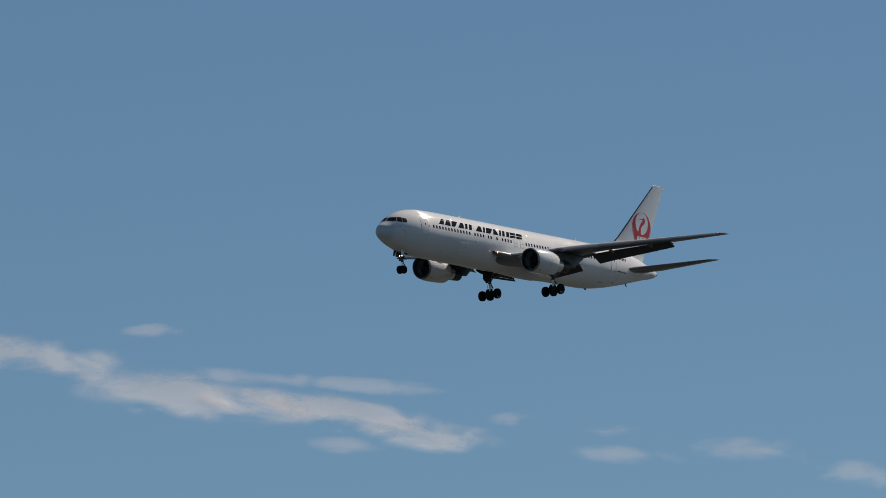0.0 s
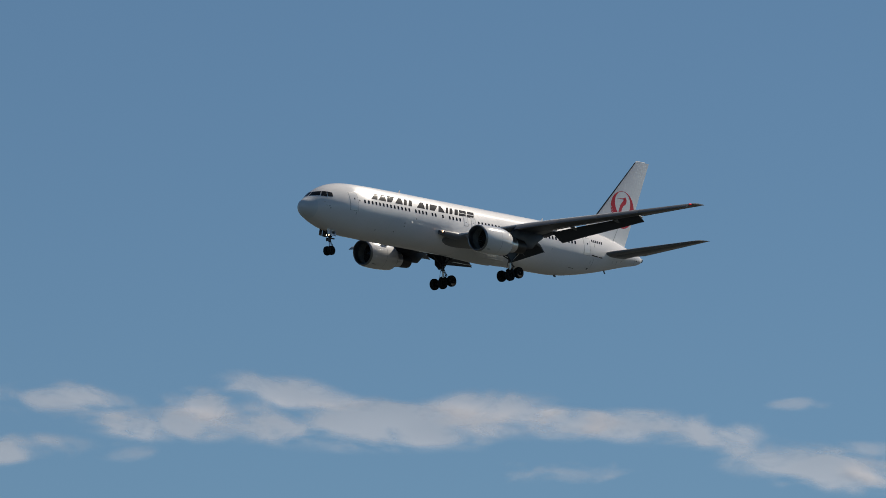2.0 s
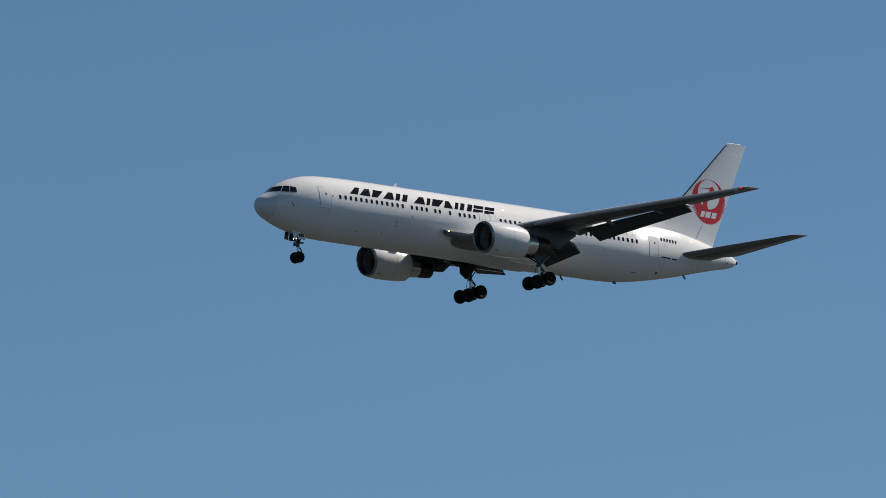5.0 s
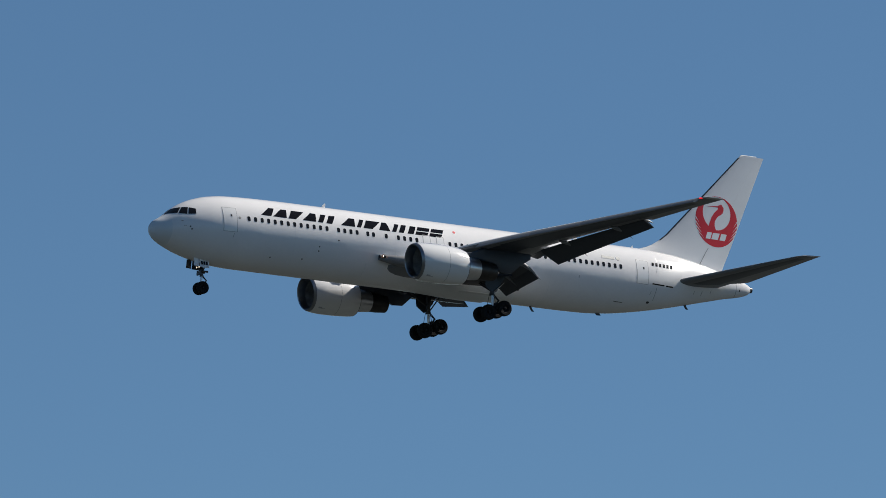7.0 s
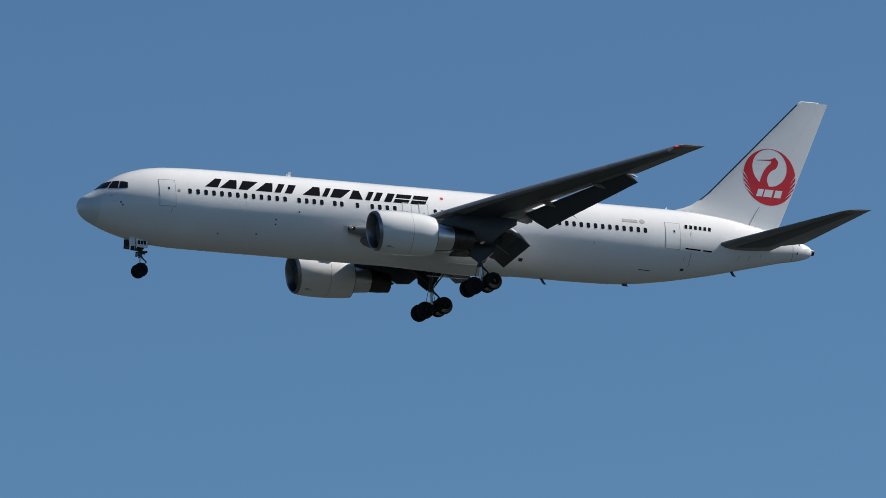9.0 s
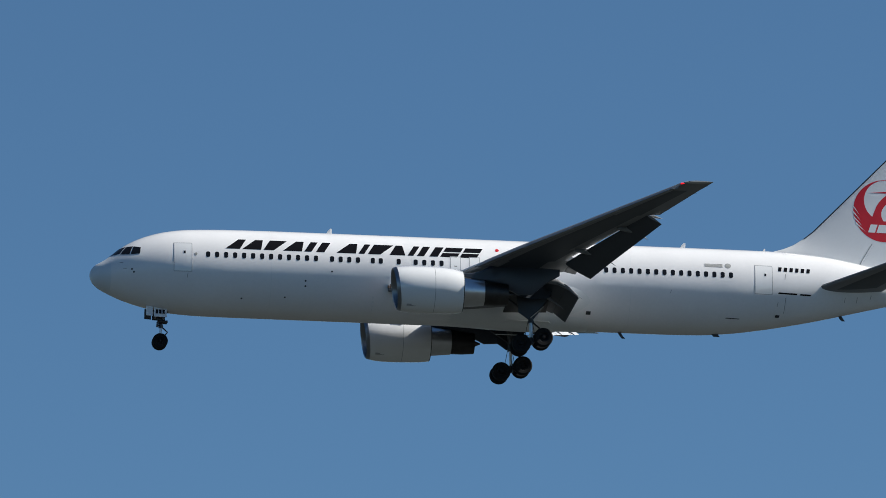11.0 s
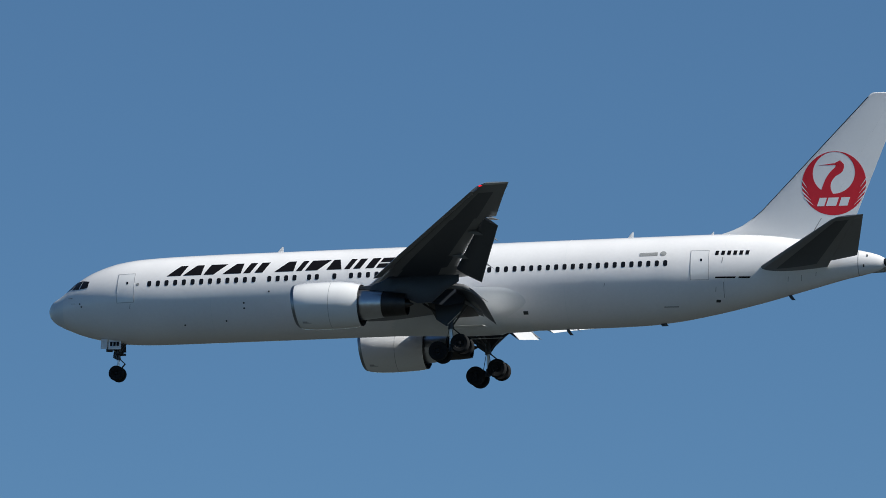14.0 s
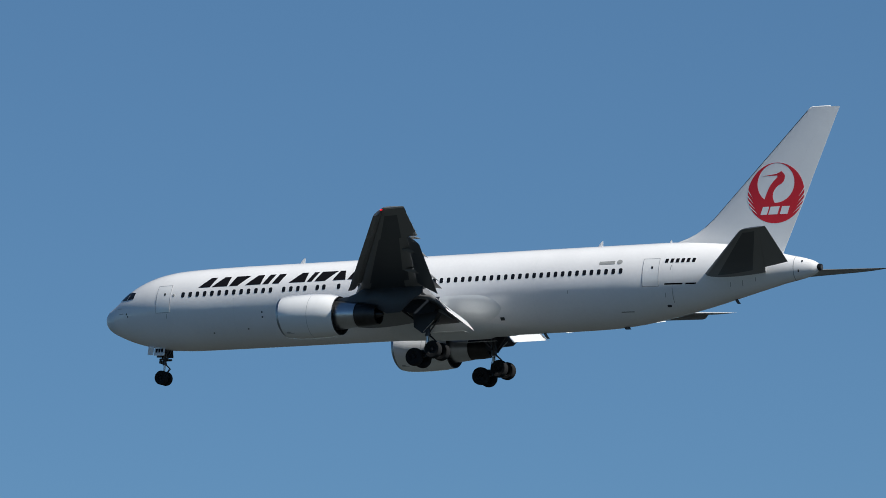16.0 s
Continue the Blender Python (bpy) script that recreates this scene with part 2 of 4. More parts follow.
def build_fuselage():
    stations = sorted({*[0.012, 0.04, 0.1, 0.18, 0.29, 0.42, 0.6, 0.8, 1.0, 1.25], *np.arange(1.25, 9.0, 0.24).round(3).tolist(), *np.arange(9.0, 37, 1.2).round(3).tolist(), *np.arange(37, 53.3, 0.35).round(3).tolist(), 53.3, 53.45, 53.6})
    bm = bmesh.new()
    loft(bm, [ring_at(s) for s in stations if s >= 1.25])
    body = part("fuselage", bm, SKIN, airliner, "glossy white painted fuselage")
    bm = bmesh.new()
    rings = [ring_at(s) for s in stations if s <= 1.25]
    vs = loft(bm, rings, False)
    tip = bm.verts.new((0, 0, -0.52))
    for i in range(len(vs[0])):
        bm.faces.new((tip, vs[0][i], vs[0][(i + 1) % len(vs[0])]))
    part("radome", bm, RADOME, airliner, "pale grey nose cone")
    # exhaust pipe of the tail cone
    bm = bmesh.new()
    tube(bm, (-53.55, 0, 0.56), (-53.78, 0, 0.56), 0.25, 0.21, 20)
    tube(bm, (-53.70, 0, 0.56), (-53.80, 0, 0.56), 0.15, 0.15, 20, 1)
    part("exhaust_pipe", bm, [HOT, DARK], body, "dark metal tail exhaust pipe")
    return body


fuselage = build_fuselage()


def front_skin(phi, z, off=0.0):
    """The point of the nose's skin seen from inside at the bearing phi off ahead and the height z."""
    lo, hi = 0.0, 4.5
    c, s = math.cos(phi), math.sin(phi)
    for _ in range(40):
        m = (lo + hi) / 2
        st, y = 3.5 - m * c, m * s
        inside = st > 0 and f_bot(st) < z < f_top(st)
        if inside:
            zc, h = (f_top(st) + f_bot(st)) / 2, (f_top(st) - f_bot(st)) / 2
            inside = y < f_wid(st) * math.sqrt(max(0, 1 - ((z - zc) / h) ** 2))
        lo, hi = (m, hi) if inside else (lo, m)
    return Vector((-(3.5 - (lo + off) * c), (lo + off) * s, z + off * 0.35))


def cockpit_windows():
    panes = [(2, 33, 0.64, 0.66, 1.10, 1.17), (35.5, 53.5, 0.62, 0.58, 1.17, 1.16), (56, 74, 0.58, 0.62, 1.15, 1.05)]
    for side in (1, -1):
        for a0, a1, zb0, zb1, zt0, zt1 in panes:
            bm = bmesh.new()

            def corner(u, v, o):
                zb, zt = zb0 + (zb1 - zb0) * u, zt0 + (zt1 - zt0) * u
                p = front_skin(radians(a0 + (a1 - a0) * u), zb + (zt - zb) * v, o)
                p.y *= side
                return p

            patch(bm, corner, 6, 5, 0, 0.015)
            part("cockpit_window", bm, GLASS, fuselage, "dark cockpit window pane")


cockpit_windows()


def rounded(w, h, r, n=4):
    pts = []
    for cx, cy, a0 in ((w - r, h - r, 0), (-w + r, h - r, 90), (-w + r, -h + r, 180), (w - r, -h + r, 270)):
        pts += [(cx + r * math.cos(radians(a0 + 90 * k / n)), cy + r * math.sin(radians(a0 + 90 * k / n))) for k in range(n + 1)]
    return pts


def plate_mesh(name, w, h, r, depth, mats, n=3):
    """A rounded plate in its own axes, z out, with a bevelled rim."""
    bm = bmesh.new()
    rings = [[Vector((x, y, -0.02)) for x, y in rounded(w, h, r, n)], [Vector((x, y, depth * 0.6)) for x, y in rounded(w, h, r, n)], [Vector((x * 0.93, y * 0.95, depth)) for x, y in rounded(w, h, r, n)]]
    loft(bm, rings)
    bmesh.ops.recalc_face_normals(bm, faces=bm.faces[:])
    me = bpy.data.meshes.new(name)
    bm.to_mesh(me)
    bm.free()
    me.materials.append(mats)
    return me


def cabin_windows():
    me = plate_mesh("window", 0.128, 0.19, 0.09, 0.005, GLASS)
    row = [7.20 + 0.565 * k for k in range(13)] + [14.99 + 0.543 * k for k in range(4)] + [17.56, 18.06, 19.19]
    row += [20.26 + 0.545 * k for k in range(4)] + [22.78, 23.98] + [24.83 + 0.535 * k for k in range(11)] + [30.73 + 0.53 * k for k in range(19)]
    for side in (1, -1):
        for s in row:
            placed("window", me, skin_frame(s, 0.62, 0.0, side), fuselage)
    round_me = plate_mesh("round_window", 0.10, 0.10, 0.099, 0.012, SOOT, 5)
    for side in (1, -1):
        placed("round_window", round_me, skin_frame(6.44, 0.62, 0.0, side), fuselage, "small round grey window")


cabin_windows()


def door_outline(s0, s1, z0, z1, name, label, pane=True):
    """A door leaf slightly proud of the skin, with a grey seam round it."""
    for side in (1, -1):
        bm = bmesh.new()
        skin_bar(bm, s0, s1, z0, z1, 0, 0.010, 0, side, 6, 12)
        g = 0.035
        for a, b, c, d in ((s0 - g, s0, z0 - g, z1 + g), (s1, s1 + g, z0 - g, z1 + g), (s0, s1, z0 - g, z0), (s0, s1, z1, z1 + g)):
            skin_bar(bm, a, b, c, d, 0, 0.013, 1, side, 2 if b - a < 0.1 else 6, 2 if d - c < 0.1 else 12)
        door = part(name, bm, [WHITE, SEAM], fuselage, label)
        if pane:
            bm = bmesh.new()
            sm, zm = (s0 + s1) / 2 + 0.1, z0 + (z1 - z0) * 0.67
            skin_bar(bm, sm - 0.06, sm + 0.06, zm - 0.08, zm + 0.08, 0, 0.02, 0, side, 2, 2)
            part("door_window", bm, GLASS, door)


door_outline(5.10, 6.18, -0.50, 1.33, "cabin_door", "white cabin door outlined by a grey seam")
door_outline(41.85, 42.93, -0.46, 1.36, "cabin_door", "white cabin door outlined by a grey seam")
door_outline(22.48, 23.08, 0.10, 1.08, "exit_hatch", "overwing exit hatch outlined in grey", False)
door_outline(23.68, 24.28, 0.10, 1.08, "exit_hatch", "overwing exit hatch outlined in grey", False)


def fuselage_marks():
    """The painted title and small markings as plain bars."""
    z0, z1, lean = 1.06, 1.74, 0.42

    def block(bm, b0, b1, t0, t1, v0=0.0, v1=1.0):
        """A four-sided plate: stations at its foot and at its head, over the share v0 to v1 of the title's height."""
        zb, zt = z0 + (z1 - z0) * v0, z0 + (z1 - z0) * v1
        patch(bm, lambda u, v, o: skin((b0 + (b1 - b0) * u) * (1 - v) + (t0 + (t1 - t0) * u) * v + lean * (v0 + (v1 - v0) * v), zb + (zt - zb) * v, o), 4, 4, 0, 0.012)

    words = [(8.30, (("hook", 1.05), ("wedge", 1.34), ("flag", 1.23), ("wedge", 1.34), ("pair", 1.41))), (15.28, (("wedge", 1.39), ("bar", 0.59), ("flag", 1.37), ("foot", 1.14), ("bar", 0.59), ("pair", 1.46), ("rungs", 1.23), ("rungs", 1.23)))]
    for start, shapes in words:
        s = start
        for kind, w in shapes:
            bm = bmesh.new()
            e = s + w - 0.16
            if kind == "bar":
                block(bm, s, s + 0.36, s, s + 0.36)
            elif kind == "wedge":
                m = s + 0.56 * (w - 0.16)
                block(bm, s, e, m - 0.24, m + 0.24)
            elif kind == "pair":
                block(bm, s, s + 0.44, s, s + 0.44)
                block(bm, e - 0.52, e, e - 0.52, e)
            elif kind == "flag":
                block(bm, s, e - 0.42, s, e)
            elif kind == "foot":
                block(bm, s, e, s, s + 0.40)
            elif kind == "hook":
                block(bm, s, e, s + 0.42, e)
            else:
                block(bm, s, e, s, e, 0.0, 0.42)
                block(bm, s, e, s, e, 0.54, 1.0)
            part("title_shape", bm, INK, fuselage, "slanted black title marking")
            s += w
    for k in range(6):
        bm = bmesh.new()
        skin_bar(bm, 43.32 + 0.37 * k, 43.53 + 0.37 * k, 1.06, 1.34, 0.05)
        part("registration_bar", bm, INK, fuselage, "small black registration marking")
    for s0, s1 in ((43.33, 44.55), (44.75, 45.45)):
        bm = bmesh.new()
        skin_bar(bm, s0, s1, -0.40, -0.30, 0.05)
        part("type_bar", bm, INK, fuselage, "small black type marking")
    bm = bmesh.new()
    skin_bar(bm, 38.62, 39.75, 1.12, 1.34)
    part("marking_bar", bm, SOOT, fuselage, "small grey marking")
    bm = bmesh.new()
    patch(bm, lambda u, v, o: skin(40.1 + 0.2 * v * math.cos(u * math.tau), 1.25 + 0.16 * v * math.sin(u * math.tau), o), 16, 2)
    part("marking_disc", bm, SOOT, fuselage, "small grey round marking")
    bm = bmesh.new()
    patch(bm, lambda u, v, o: skin(25.45 + 0.12 * v * math.cos(u * math.tau), 1.68 + 0.1 * v * math.sin(u * math.tau), o), 14, 2)
    part("flag_mark", bm, RED, fuselage, "small red round marking")
    port = plate_mesh("port", 0.06, 0.06, 0.059, 0.012, DARK, 4)
    hatch = plate_mesh("vent", 0.14, 0.10, 0.03, 0.012, DARK, 2)
    for s, z in ((14.99, -0.2), (13.35, -0.84), (13.35, -1.16), (9.4, -2.0), (12.11, -1.85), (2.5, -0.4), (2.62, -0.58)):
        placed("port", port, skin_frame(s, z), fuselage, "small dark port")
    for s, z in ((43.4, -1.7),):
        placed("vent", hatch, skin_frame(s, z), fuselage, "small dark vent opening")
    bm = bmesh.new()
    skin_bar(bm, 40.05, 40.95, -2.02, -1.985, 0, 0.012, 0, 1, 4, 1)
    part("belly_slit", bm, DARK, fuselage, "thin dark slit under the belly")
    for s, z, l in ((43.75, 0.9, 0.35), (43.78, -0.62, 0.9), (43.3, -0.9, 0.28), (47.7, -0.32, 0.30), (48.5, -0.22, 0.36), (49.4, -0.05, 0.24), (36.4, -0.5, 0.22), (5.9, -0.62, 0.3)):
        bm = bmesh.new()
        skin_bar(bm, s, s + 0.035, z - l, z, 0.05, 0.008, 0, 1, 1, 4)
        part("skin_streak", bm, SOOT, fuselage, "grey dirt streak")
    # faint seams between the body's sections
    for s in (11.2, 20.0, 33.9, 43.9, 47.6):
        bm = bmesh.new()
        n, w = 56, 0.012
        loft(bm, [[Vector((-s - dx, p.y * (1 + e), p.z * (1 + e))) for p in ring_at(s + dx, n)] for dx, e in ((-w, 0.0004), (0, 0.0012), (w, 0.0004))], False)
        part("skin_seam", bm, FAIRING, fuselage, "faint skin joint")


fuselage_marks()


def antennas():
    for s, h, c in ((15.0, 0.42, 0.42), (37.5, 0.42, 0.40), (42.7, 0.25, 0.22)):
        bm = bmesh.new()
        z = f_top(s) - 0.05
        loft(bm, [[Vector((-s + c * 0.5 * a * t - lean, 0.03 * t * b, zz)) for a, b in ((1, 0), (0.3, 1), (-1, 0.4), (-1, -0.4), (0.3, -1))] for zz, t, lean in ((z, 1, 0), (z + h * 0.6, 0.62, c * 0.22), (z + h, 0.22, c * 0.42))])
        part("blade_antenna", bm, WHITE, airliner, "white blade antenna on the crown")
    for s, h, c in ((33.5, 0.45, 0.22), (39.6, 0.22, 0.42), (47.6, 0.36, 0.24)):
        bm = bmesh.new()
        z = f_bot(s) + 0.06
        loft(bm, [[Vector((-s + c * 0.5 * a - lean, 0.03 * t * b, zz)) for a, b in ((1, 0), (0.3, 1), (-1, 0.4), (-1, -0.4), (0.3, -1))] for zz, t, lean in ((z, 1, 0), (z - h * 0.6, 0.8, h * 0.35), (z - h, 0.5, h * 0.7))])
        part("drain_mast", bm, DARKGREY, airliner, "dark drain mast under the belly")


antennas()


def probes():
    for side in (1, -1):
        for s, z in ((1.95, 0.02), (2.15, -0.35)):
            p = skin(s, z, 0.0, side)
            bm = bmesh.new()
            tube(bm, p, p + Vector((0.05, 0.11 * side, -0.02)), 0.018, 0.014, 8)
            tube(bm, p + Vector((0.0, 0.11 * side, -0.02)), p + Vector((0.22, 0.115 * side, -0.02)), 0.016, 0.010, 8)
            part("air_probe", bm, STEEL, fuselage, "small dark air probe")
    # seam round the aft cone
    bm = bmesh.new()
    n = 48
    loft(bm, [[Vector((-s, p.y * (1 + e), (p.z - 0.56) * (1 + e) + 0.56)) for p in ring_at(s, n)] for s, e in ((51.98, 0.002), (52.0, 0.006), (52.03, 0.002))], False)
    part("tail_cone_seam", bm, SEAM, fuselage, "grey seam round the tail cone")
    port = plate_mesh("port", 0.05, 0.09, 0.04, 0.012, DARK, 3)
    for s, z in ((52.55, 0.95), (52.35, 0.30)):
        placed("port", port, skin_frame(s, z), fuselage, "small dark port")


probes()


def belly_fairing():
    """The bulge that carries the wing through the belly."""
    bm = bmesh.new()
    rings = []
    ease = lambda q: (lambda c: c * c * (3 - 2 * c))(min(1.0, max(0.0, q)))
    for k in range(49):
        u = 0.5 - 0.5 * math.cos(math.pi * k / 48)
        s = 17.6 + 14.0 * u
        g = max(0.01, (1 - abs(2 * u - 1) ** (9 if u < 0.5 else 14)) ** 0.6 if 0 < u < 1 else 0.01)
        q = ease((u - 0.30) / 0.42)
        # the bulge's side ends aft in a round lobe
        lobe = math.sqrt(max(0.0, 1 - max(0.0, (s - 28.9) / 2.6) ** 2.4))
        upper, lower = -1.45 + 1.25 * lobe, -1.45 - (2.2 if s < 28.0 else 2.2 - 1.3 * ease((s - 28.0) / 1.6)) * lobe
        ring = []
        for p in ring_at(s, 96):
            kk = ease((upper - p.z) / 0.5) * ease((p.z - lower) / 0.45)
            low = min(1.0, max(0.0, (-1.5 - p.z) / 1.0))
            e = (-0.004 + 0.023 * q) * g * kk - 0.02 * (1 - kk * min(1.0, 2.5 * g))
            if s < 29.5 and p.z < -1.5:
                e = max(e, (-0.004 + 0.02 * q) * g)
            ring.append(Vector((-s, p.y * (1 + e), p.z * (1 + e) - 0.12 * q * g * low * low)))
        rings.append(ring)
    loft(bm, rings)
    body = part("wing_fairing", bm, FAIRING, airliner, "white bulging fairing under the wing root")
    bm = bmesh.new()
    skin_bar(bm, 31.15, 31.45, -2.14, -1.96, 0, 0.02, 0, 1, 2, 2)
    part("vent", bm, DARK, body, "small dark vent opening")


belly_fairing()


def lamp_unit(bm, front, r, n=16):
    """An open round housing with its lamp set back inside; it points ahead."""
    ring = lambda dx, q: [front + Vector((dx, q * math.cos(k * math.tau / n), q * math.sin(k * math.tau / n))) for k in range(n)]
    loft(bm, [ring(-0.26, r * 0.5), ring(-0.2, r * 1.15), ring(0, r * 1.15), ring(0, r), ring(-0.07, r * 0.97)], False, 0)
    loft(bm, [ring(-0.071, r * 0.97), ring(-0.06, r * 0.5), ring(-0.058, 0.01)], False, 1)


# ======== wings ========
def foil(t, lo=0.0, hi=1.0, n=13, camber=0.012):
    """Points (x/c, z/c) round an aerofoil cut to lo..hi, from the upper rear over the nose to the lower rear."""
    def half(x):
        return 5 * t * (0.2969 * math.sqrt(x) - 0.126 * x - 0.3516 * x**2 + 0.2843 * x**3 - 0.1015 * x**4) + 0.0012

    xs = [lo + (hi - lo) * (0.5 - 0.5 * math.cos(math.pi * k / (n - 1))) if lo == 0 else lo + (hi - lo) * k / (n - 1) for k in range(n)]
    cam_ = lambda x: camber * 4 * x * (1 - x)
    return [(x, cam_(x) + half(x)) for x in xs[::-1]] + [(x, cam_(x) - half(x)) for x in (xs[1:] if lo == 0 else xs)]


TIP_Y = 23.8
wing_bend = pchip([0, 2.5, 7, 9.5, 16, 23.8], [-1.95, -1.48, -0.58, -0.10, 0.79, 1.83])


def wing_z(y):
    return wing_bend(y)


def lead(y):
    """Station of the wing's leading edge, slats included."""
    return float(np.interp(y, (0, 2.5, 9, 24), (17.9, 19.75, 24.54, 34.26)))


def trail(y):
    """Station of the wing's trailing edge with the flaps in."""
    return float(np.interp(y, (0, 8, 17.5, 24), (29.2, 29.6, 33.34, 35.74)))


def wing_ring(y, t, hi, lo_gap):
    x0, x1, z = lead(y) + lo_gap, trail(y), wing_z(y)
    c = x1 - x0
    return [Vector((-(x0 + px * c), y, z + pz * c)) for px, pz in foil(t, 0, hi)]


def lit_top(bm, n, rows, under=0, over=1):
    """Paints the upper faces of a lofted wing piece apart from the lower ones: sun above, shade below."""
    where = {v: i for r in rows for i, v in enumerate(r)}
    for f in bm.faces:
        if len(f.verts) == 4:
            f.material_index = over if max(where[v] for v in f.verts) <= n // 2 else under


def build_wing(side):
    mirror = lambda rings: [[Vector((p.x, p.y * side, p.z)) for p in r] for r in rings]
    bm = bmesh.new()
    plan = [(1.2, 0.125, 0.81), (2.5, 0.125, 0.80), (4.5, 0.125, 0.785), (7.15, 0.125, 0.75), (7.17, 0.125, 0.93), (9.0, 0.12, 0.93), (9.02, 0.12, 0.765), (11, 0.115, 0.77), (13.5, 0.11, 0.77), (16, 0.107, 0.77), (17.62, 0.105, 0.77), (17.64, 0.105, 1.0), (20, 0.10, 1.0), (22.3, 0.10, 1.0)]
    rings = [wing_ring(y, t, hi, 0.06) for y, t, hi in plan]
    # rounded tip
    for y, k, t in ((23.1, 1.06, 0.095), (23.6, 1.08, 0.09), (23.85, 1.0, 0.05)):
        x1 = trail(y) + 0.04
        c = (x1 - lead(y) - 0.1) * k
        rings.append([Vector((-(x1 - c + px * c), y, wing_z(y) + pz * c)) for px, pz in foil(t)])
    vs = loft(bm, mirror(rings))
    n = len(rings[0])
    # sunlight on the wing's top is put into its colour
    lit_top(bm, n, vs, 0, 2)
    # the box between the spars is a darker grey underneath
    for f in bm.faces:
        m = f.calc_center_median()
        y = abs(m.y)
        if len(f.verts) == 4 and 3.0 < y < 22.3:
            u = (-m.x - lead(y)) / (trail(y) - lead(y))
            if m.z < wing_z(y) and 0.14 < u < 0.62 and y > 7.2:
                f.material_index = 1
        # sunlit rim of the wing tip, painted on as pale faces
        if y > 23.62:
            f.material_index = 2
    wing = part("wing", bm, [GREY, DARKGREY, SUNLIT_GREY], airliner, "grey swept wing with a darker underside panel")
    # slats, drooped ahead of the leading edge
    spans = [(4.4, 6.8), (8.55, 12.1), (12.16, 15.6), (15.66, 19.1), (19.16, 23.35)]
    for y0, y1 in spans:
        bm = bmesh.new()
        rr = []
        for y in np.linspace(y0, y1, 4):
            k = 0.62 + 0.38 * (22.5 - y) / 19.0 if y > 7.2 else 0.55
            nose, top_end, low_end = (-0.98 * k, -0.58 * k), (0.20 * k, 0.06), (-0.40 * k, -0.44 * k)
            ring = []
            for u in np.linspace(0, 1, 7):  # convex outer face
                x = nose[0] + (top_end[0] - nose[0]) * u
                z = nose[1] + (top_end[1] - nose[1]) * u + 0.17 * k * math.sin(math.pi * u) ** 0.8
                ring.append((x, z))
            for u in np.linspace(1, 0, 5):  # hollow inner face
                x = low_end[0] + (top_end[0] - low_end[0]) * u
                z = low_end[1] + (top_end[1] - low_end[1]) * u - 0.035 + 0.08 * k * math.sin(math.pi * u)
                ring.append((x, z))
            ring.append(((nose[0] + low_end[0]) / 2 - 0.03, (nose[1] + low_end[1]) / 2 - 0.06))
            ring = [Vector((-(lead(y) + x), y * side, wing_z(y) + z - (0.16 if y < 7.2 else 0.0))) for x, z in ring]
            rr.append(ring)
        loft(bm, rr)
        part("slat", bm, GREY, wing, "drooped grey leading-edge slat")
    # flaps, run out and lowered; sunlit tops and shaded undersides are in their colours
    def flap(y0, y1, x0, x1, chord0, chord1, down0, down1, turn, name="flap", label="lowered grey trailing-edge flap, sun and shade painted on"):
        bm = bmesh.new()
        rr = []
        d = radians(turn)
        for w in (0, 0.25, 0.5, 0.75, 1):
            y, c, x, z = y0 + (y1 - y0) * w, chord0 + (chord1 - chord0) * w, x0 + (x1 - x0) * w, down0 + (down1 - down0) * w
            rr.append([Vector((-(x + px * c * math.cos(d) + pz * c * math.sin(d)), y * side, wing_z(y) - z - px * c * math.sin(d) + pz * c * math.cos(d))) for px, pz in foil(0.12, 0, 1, 9)])
        vs = loft(bm, rr)
        lit_top(bm, len(rr[0]), vs)
        part(name, bm, [DARKGREY, SUNLIT_GREY], wing, label)

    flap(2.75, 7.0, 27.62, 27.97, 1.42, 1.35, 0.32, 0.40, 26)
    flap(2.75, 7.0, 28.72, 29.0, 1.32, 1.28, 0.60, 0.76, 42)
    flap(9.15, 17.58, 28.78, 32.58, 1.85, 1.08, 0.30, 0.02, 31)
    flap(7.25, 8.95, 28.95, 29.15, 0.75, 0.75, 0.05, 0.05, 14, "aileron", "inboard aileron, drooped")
    # canoe fairings over the flap tracks
    for y, ln, dz in ((4.9, 2.9, -0.75), (6.9, 3.15, -0.80), (11.3, 2.6, -0.46), (15.4, 1.95, -0.30), (17.44, 0.9, -0.1)):
        bm = bmesh.new()
        xs = lead(y) + 0.62 * (trail(y) - lead(y)) + (0.6 if y > 17 else 0)
        rr = []
        for k in range(11):
            u = k / 10
            r = 0.13 * (math.sin(math.pi * min(1, u * 1.1 + 0.05)) ** 0.7 if u < 0.55 else (1 - u) / 0.45 * 0.95 + 0.03) * (0.5 if y > 17 else 1)
            droop = 0.0 if u < 0.5 else (u - 0.5) ** 1.2 * ln * (0.62 if y < 17 else 0.2)
            cz = wing_z(y) + dz * (0.55 + 0.45 * u) - droop
            cx = xs + ln * u
            rr.append([Vector((-cx, y * side + r * math.cos(a), cz + 1.45 * r * math.sin(a))) for a in (j * math.tau / 12 for j in range(12))])
        loft(bm, rr)
        part("flap_track_fairing", bm, GREY, wing, "pointed grey flap-track fairing")
    for y in (18.6, 20.2, 21.7, 23.0):
        bm = bmesh.new()
        x = trail(y) - 0.03
        tube(bm, (-x, y * side, wing_z(y) + 0.01), (-x - 0.16, y * side, wing_z(y) + 0.0), 0.008, 0.004, 6)
        part("static_wick", bm, STEEL, wing, "thin static wick on the trailing edge")
    # lamps in the wing root and at the tip
    bm = bmesh.new()
    rr = []
    for k in range(9):
        u = k / 8
        r = 0.40 * math.sin(math.pi * (0.16 + 0.34 * u)) ** 0.8
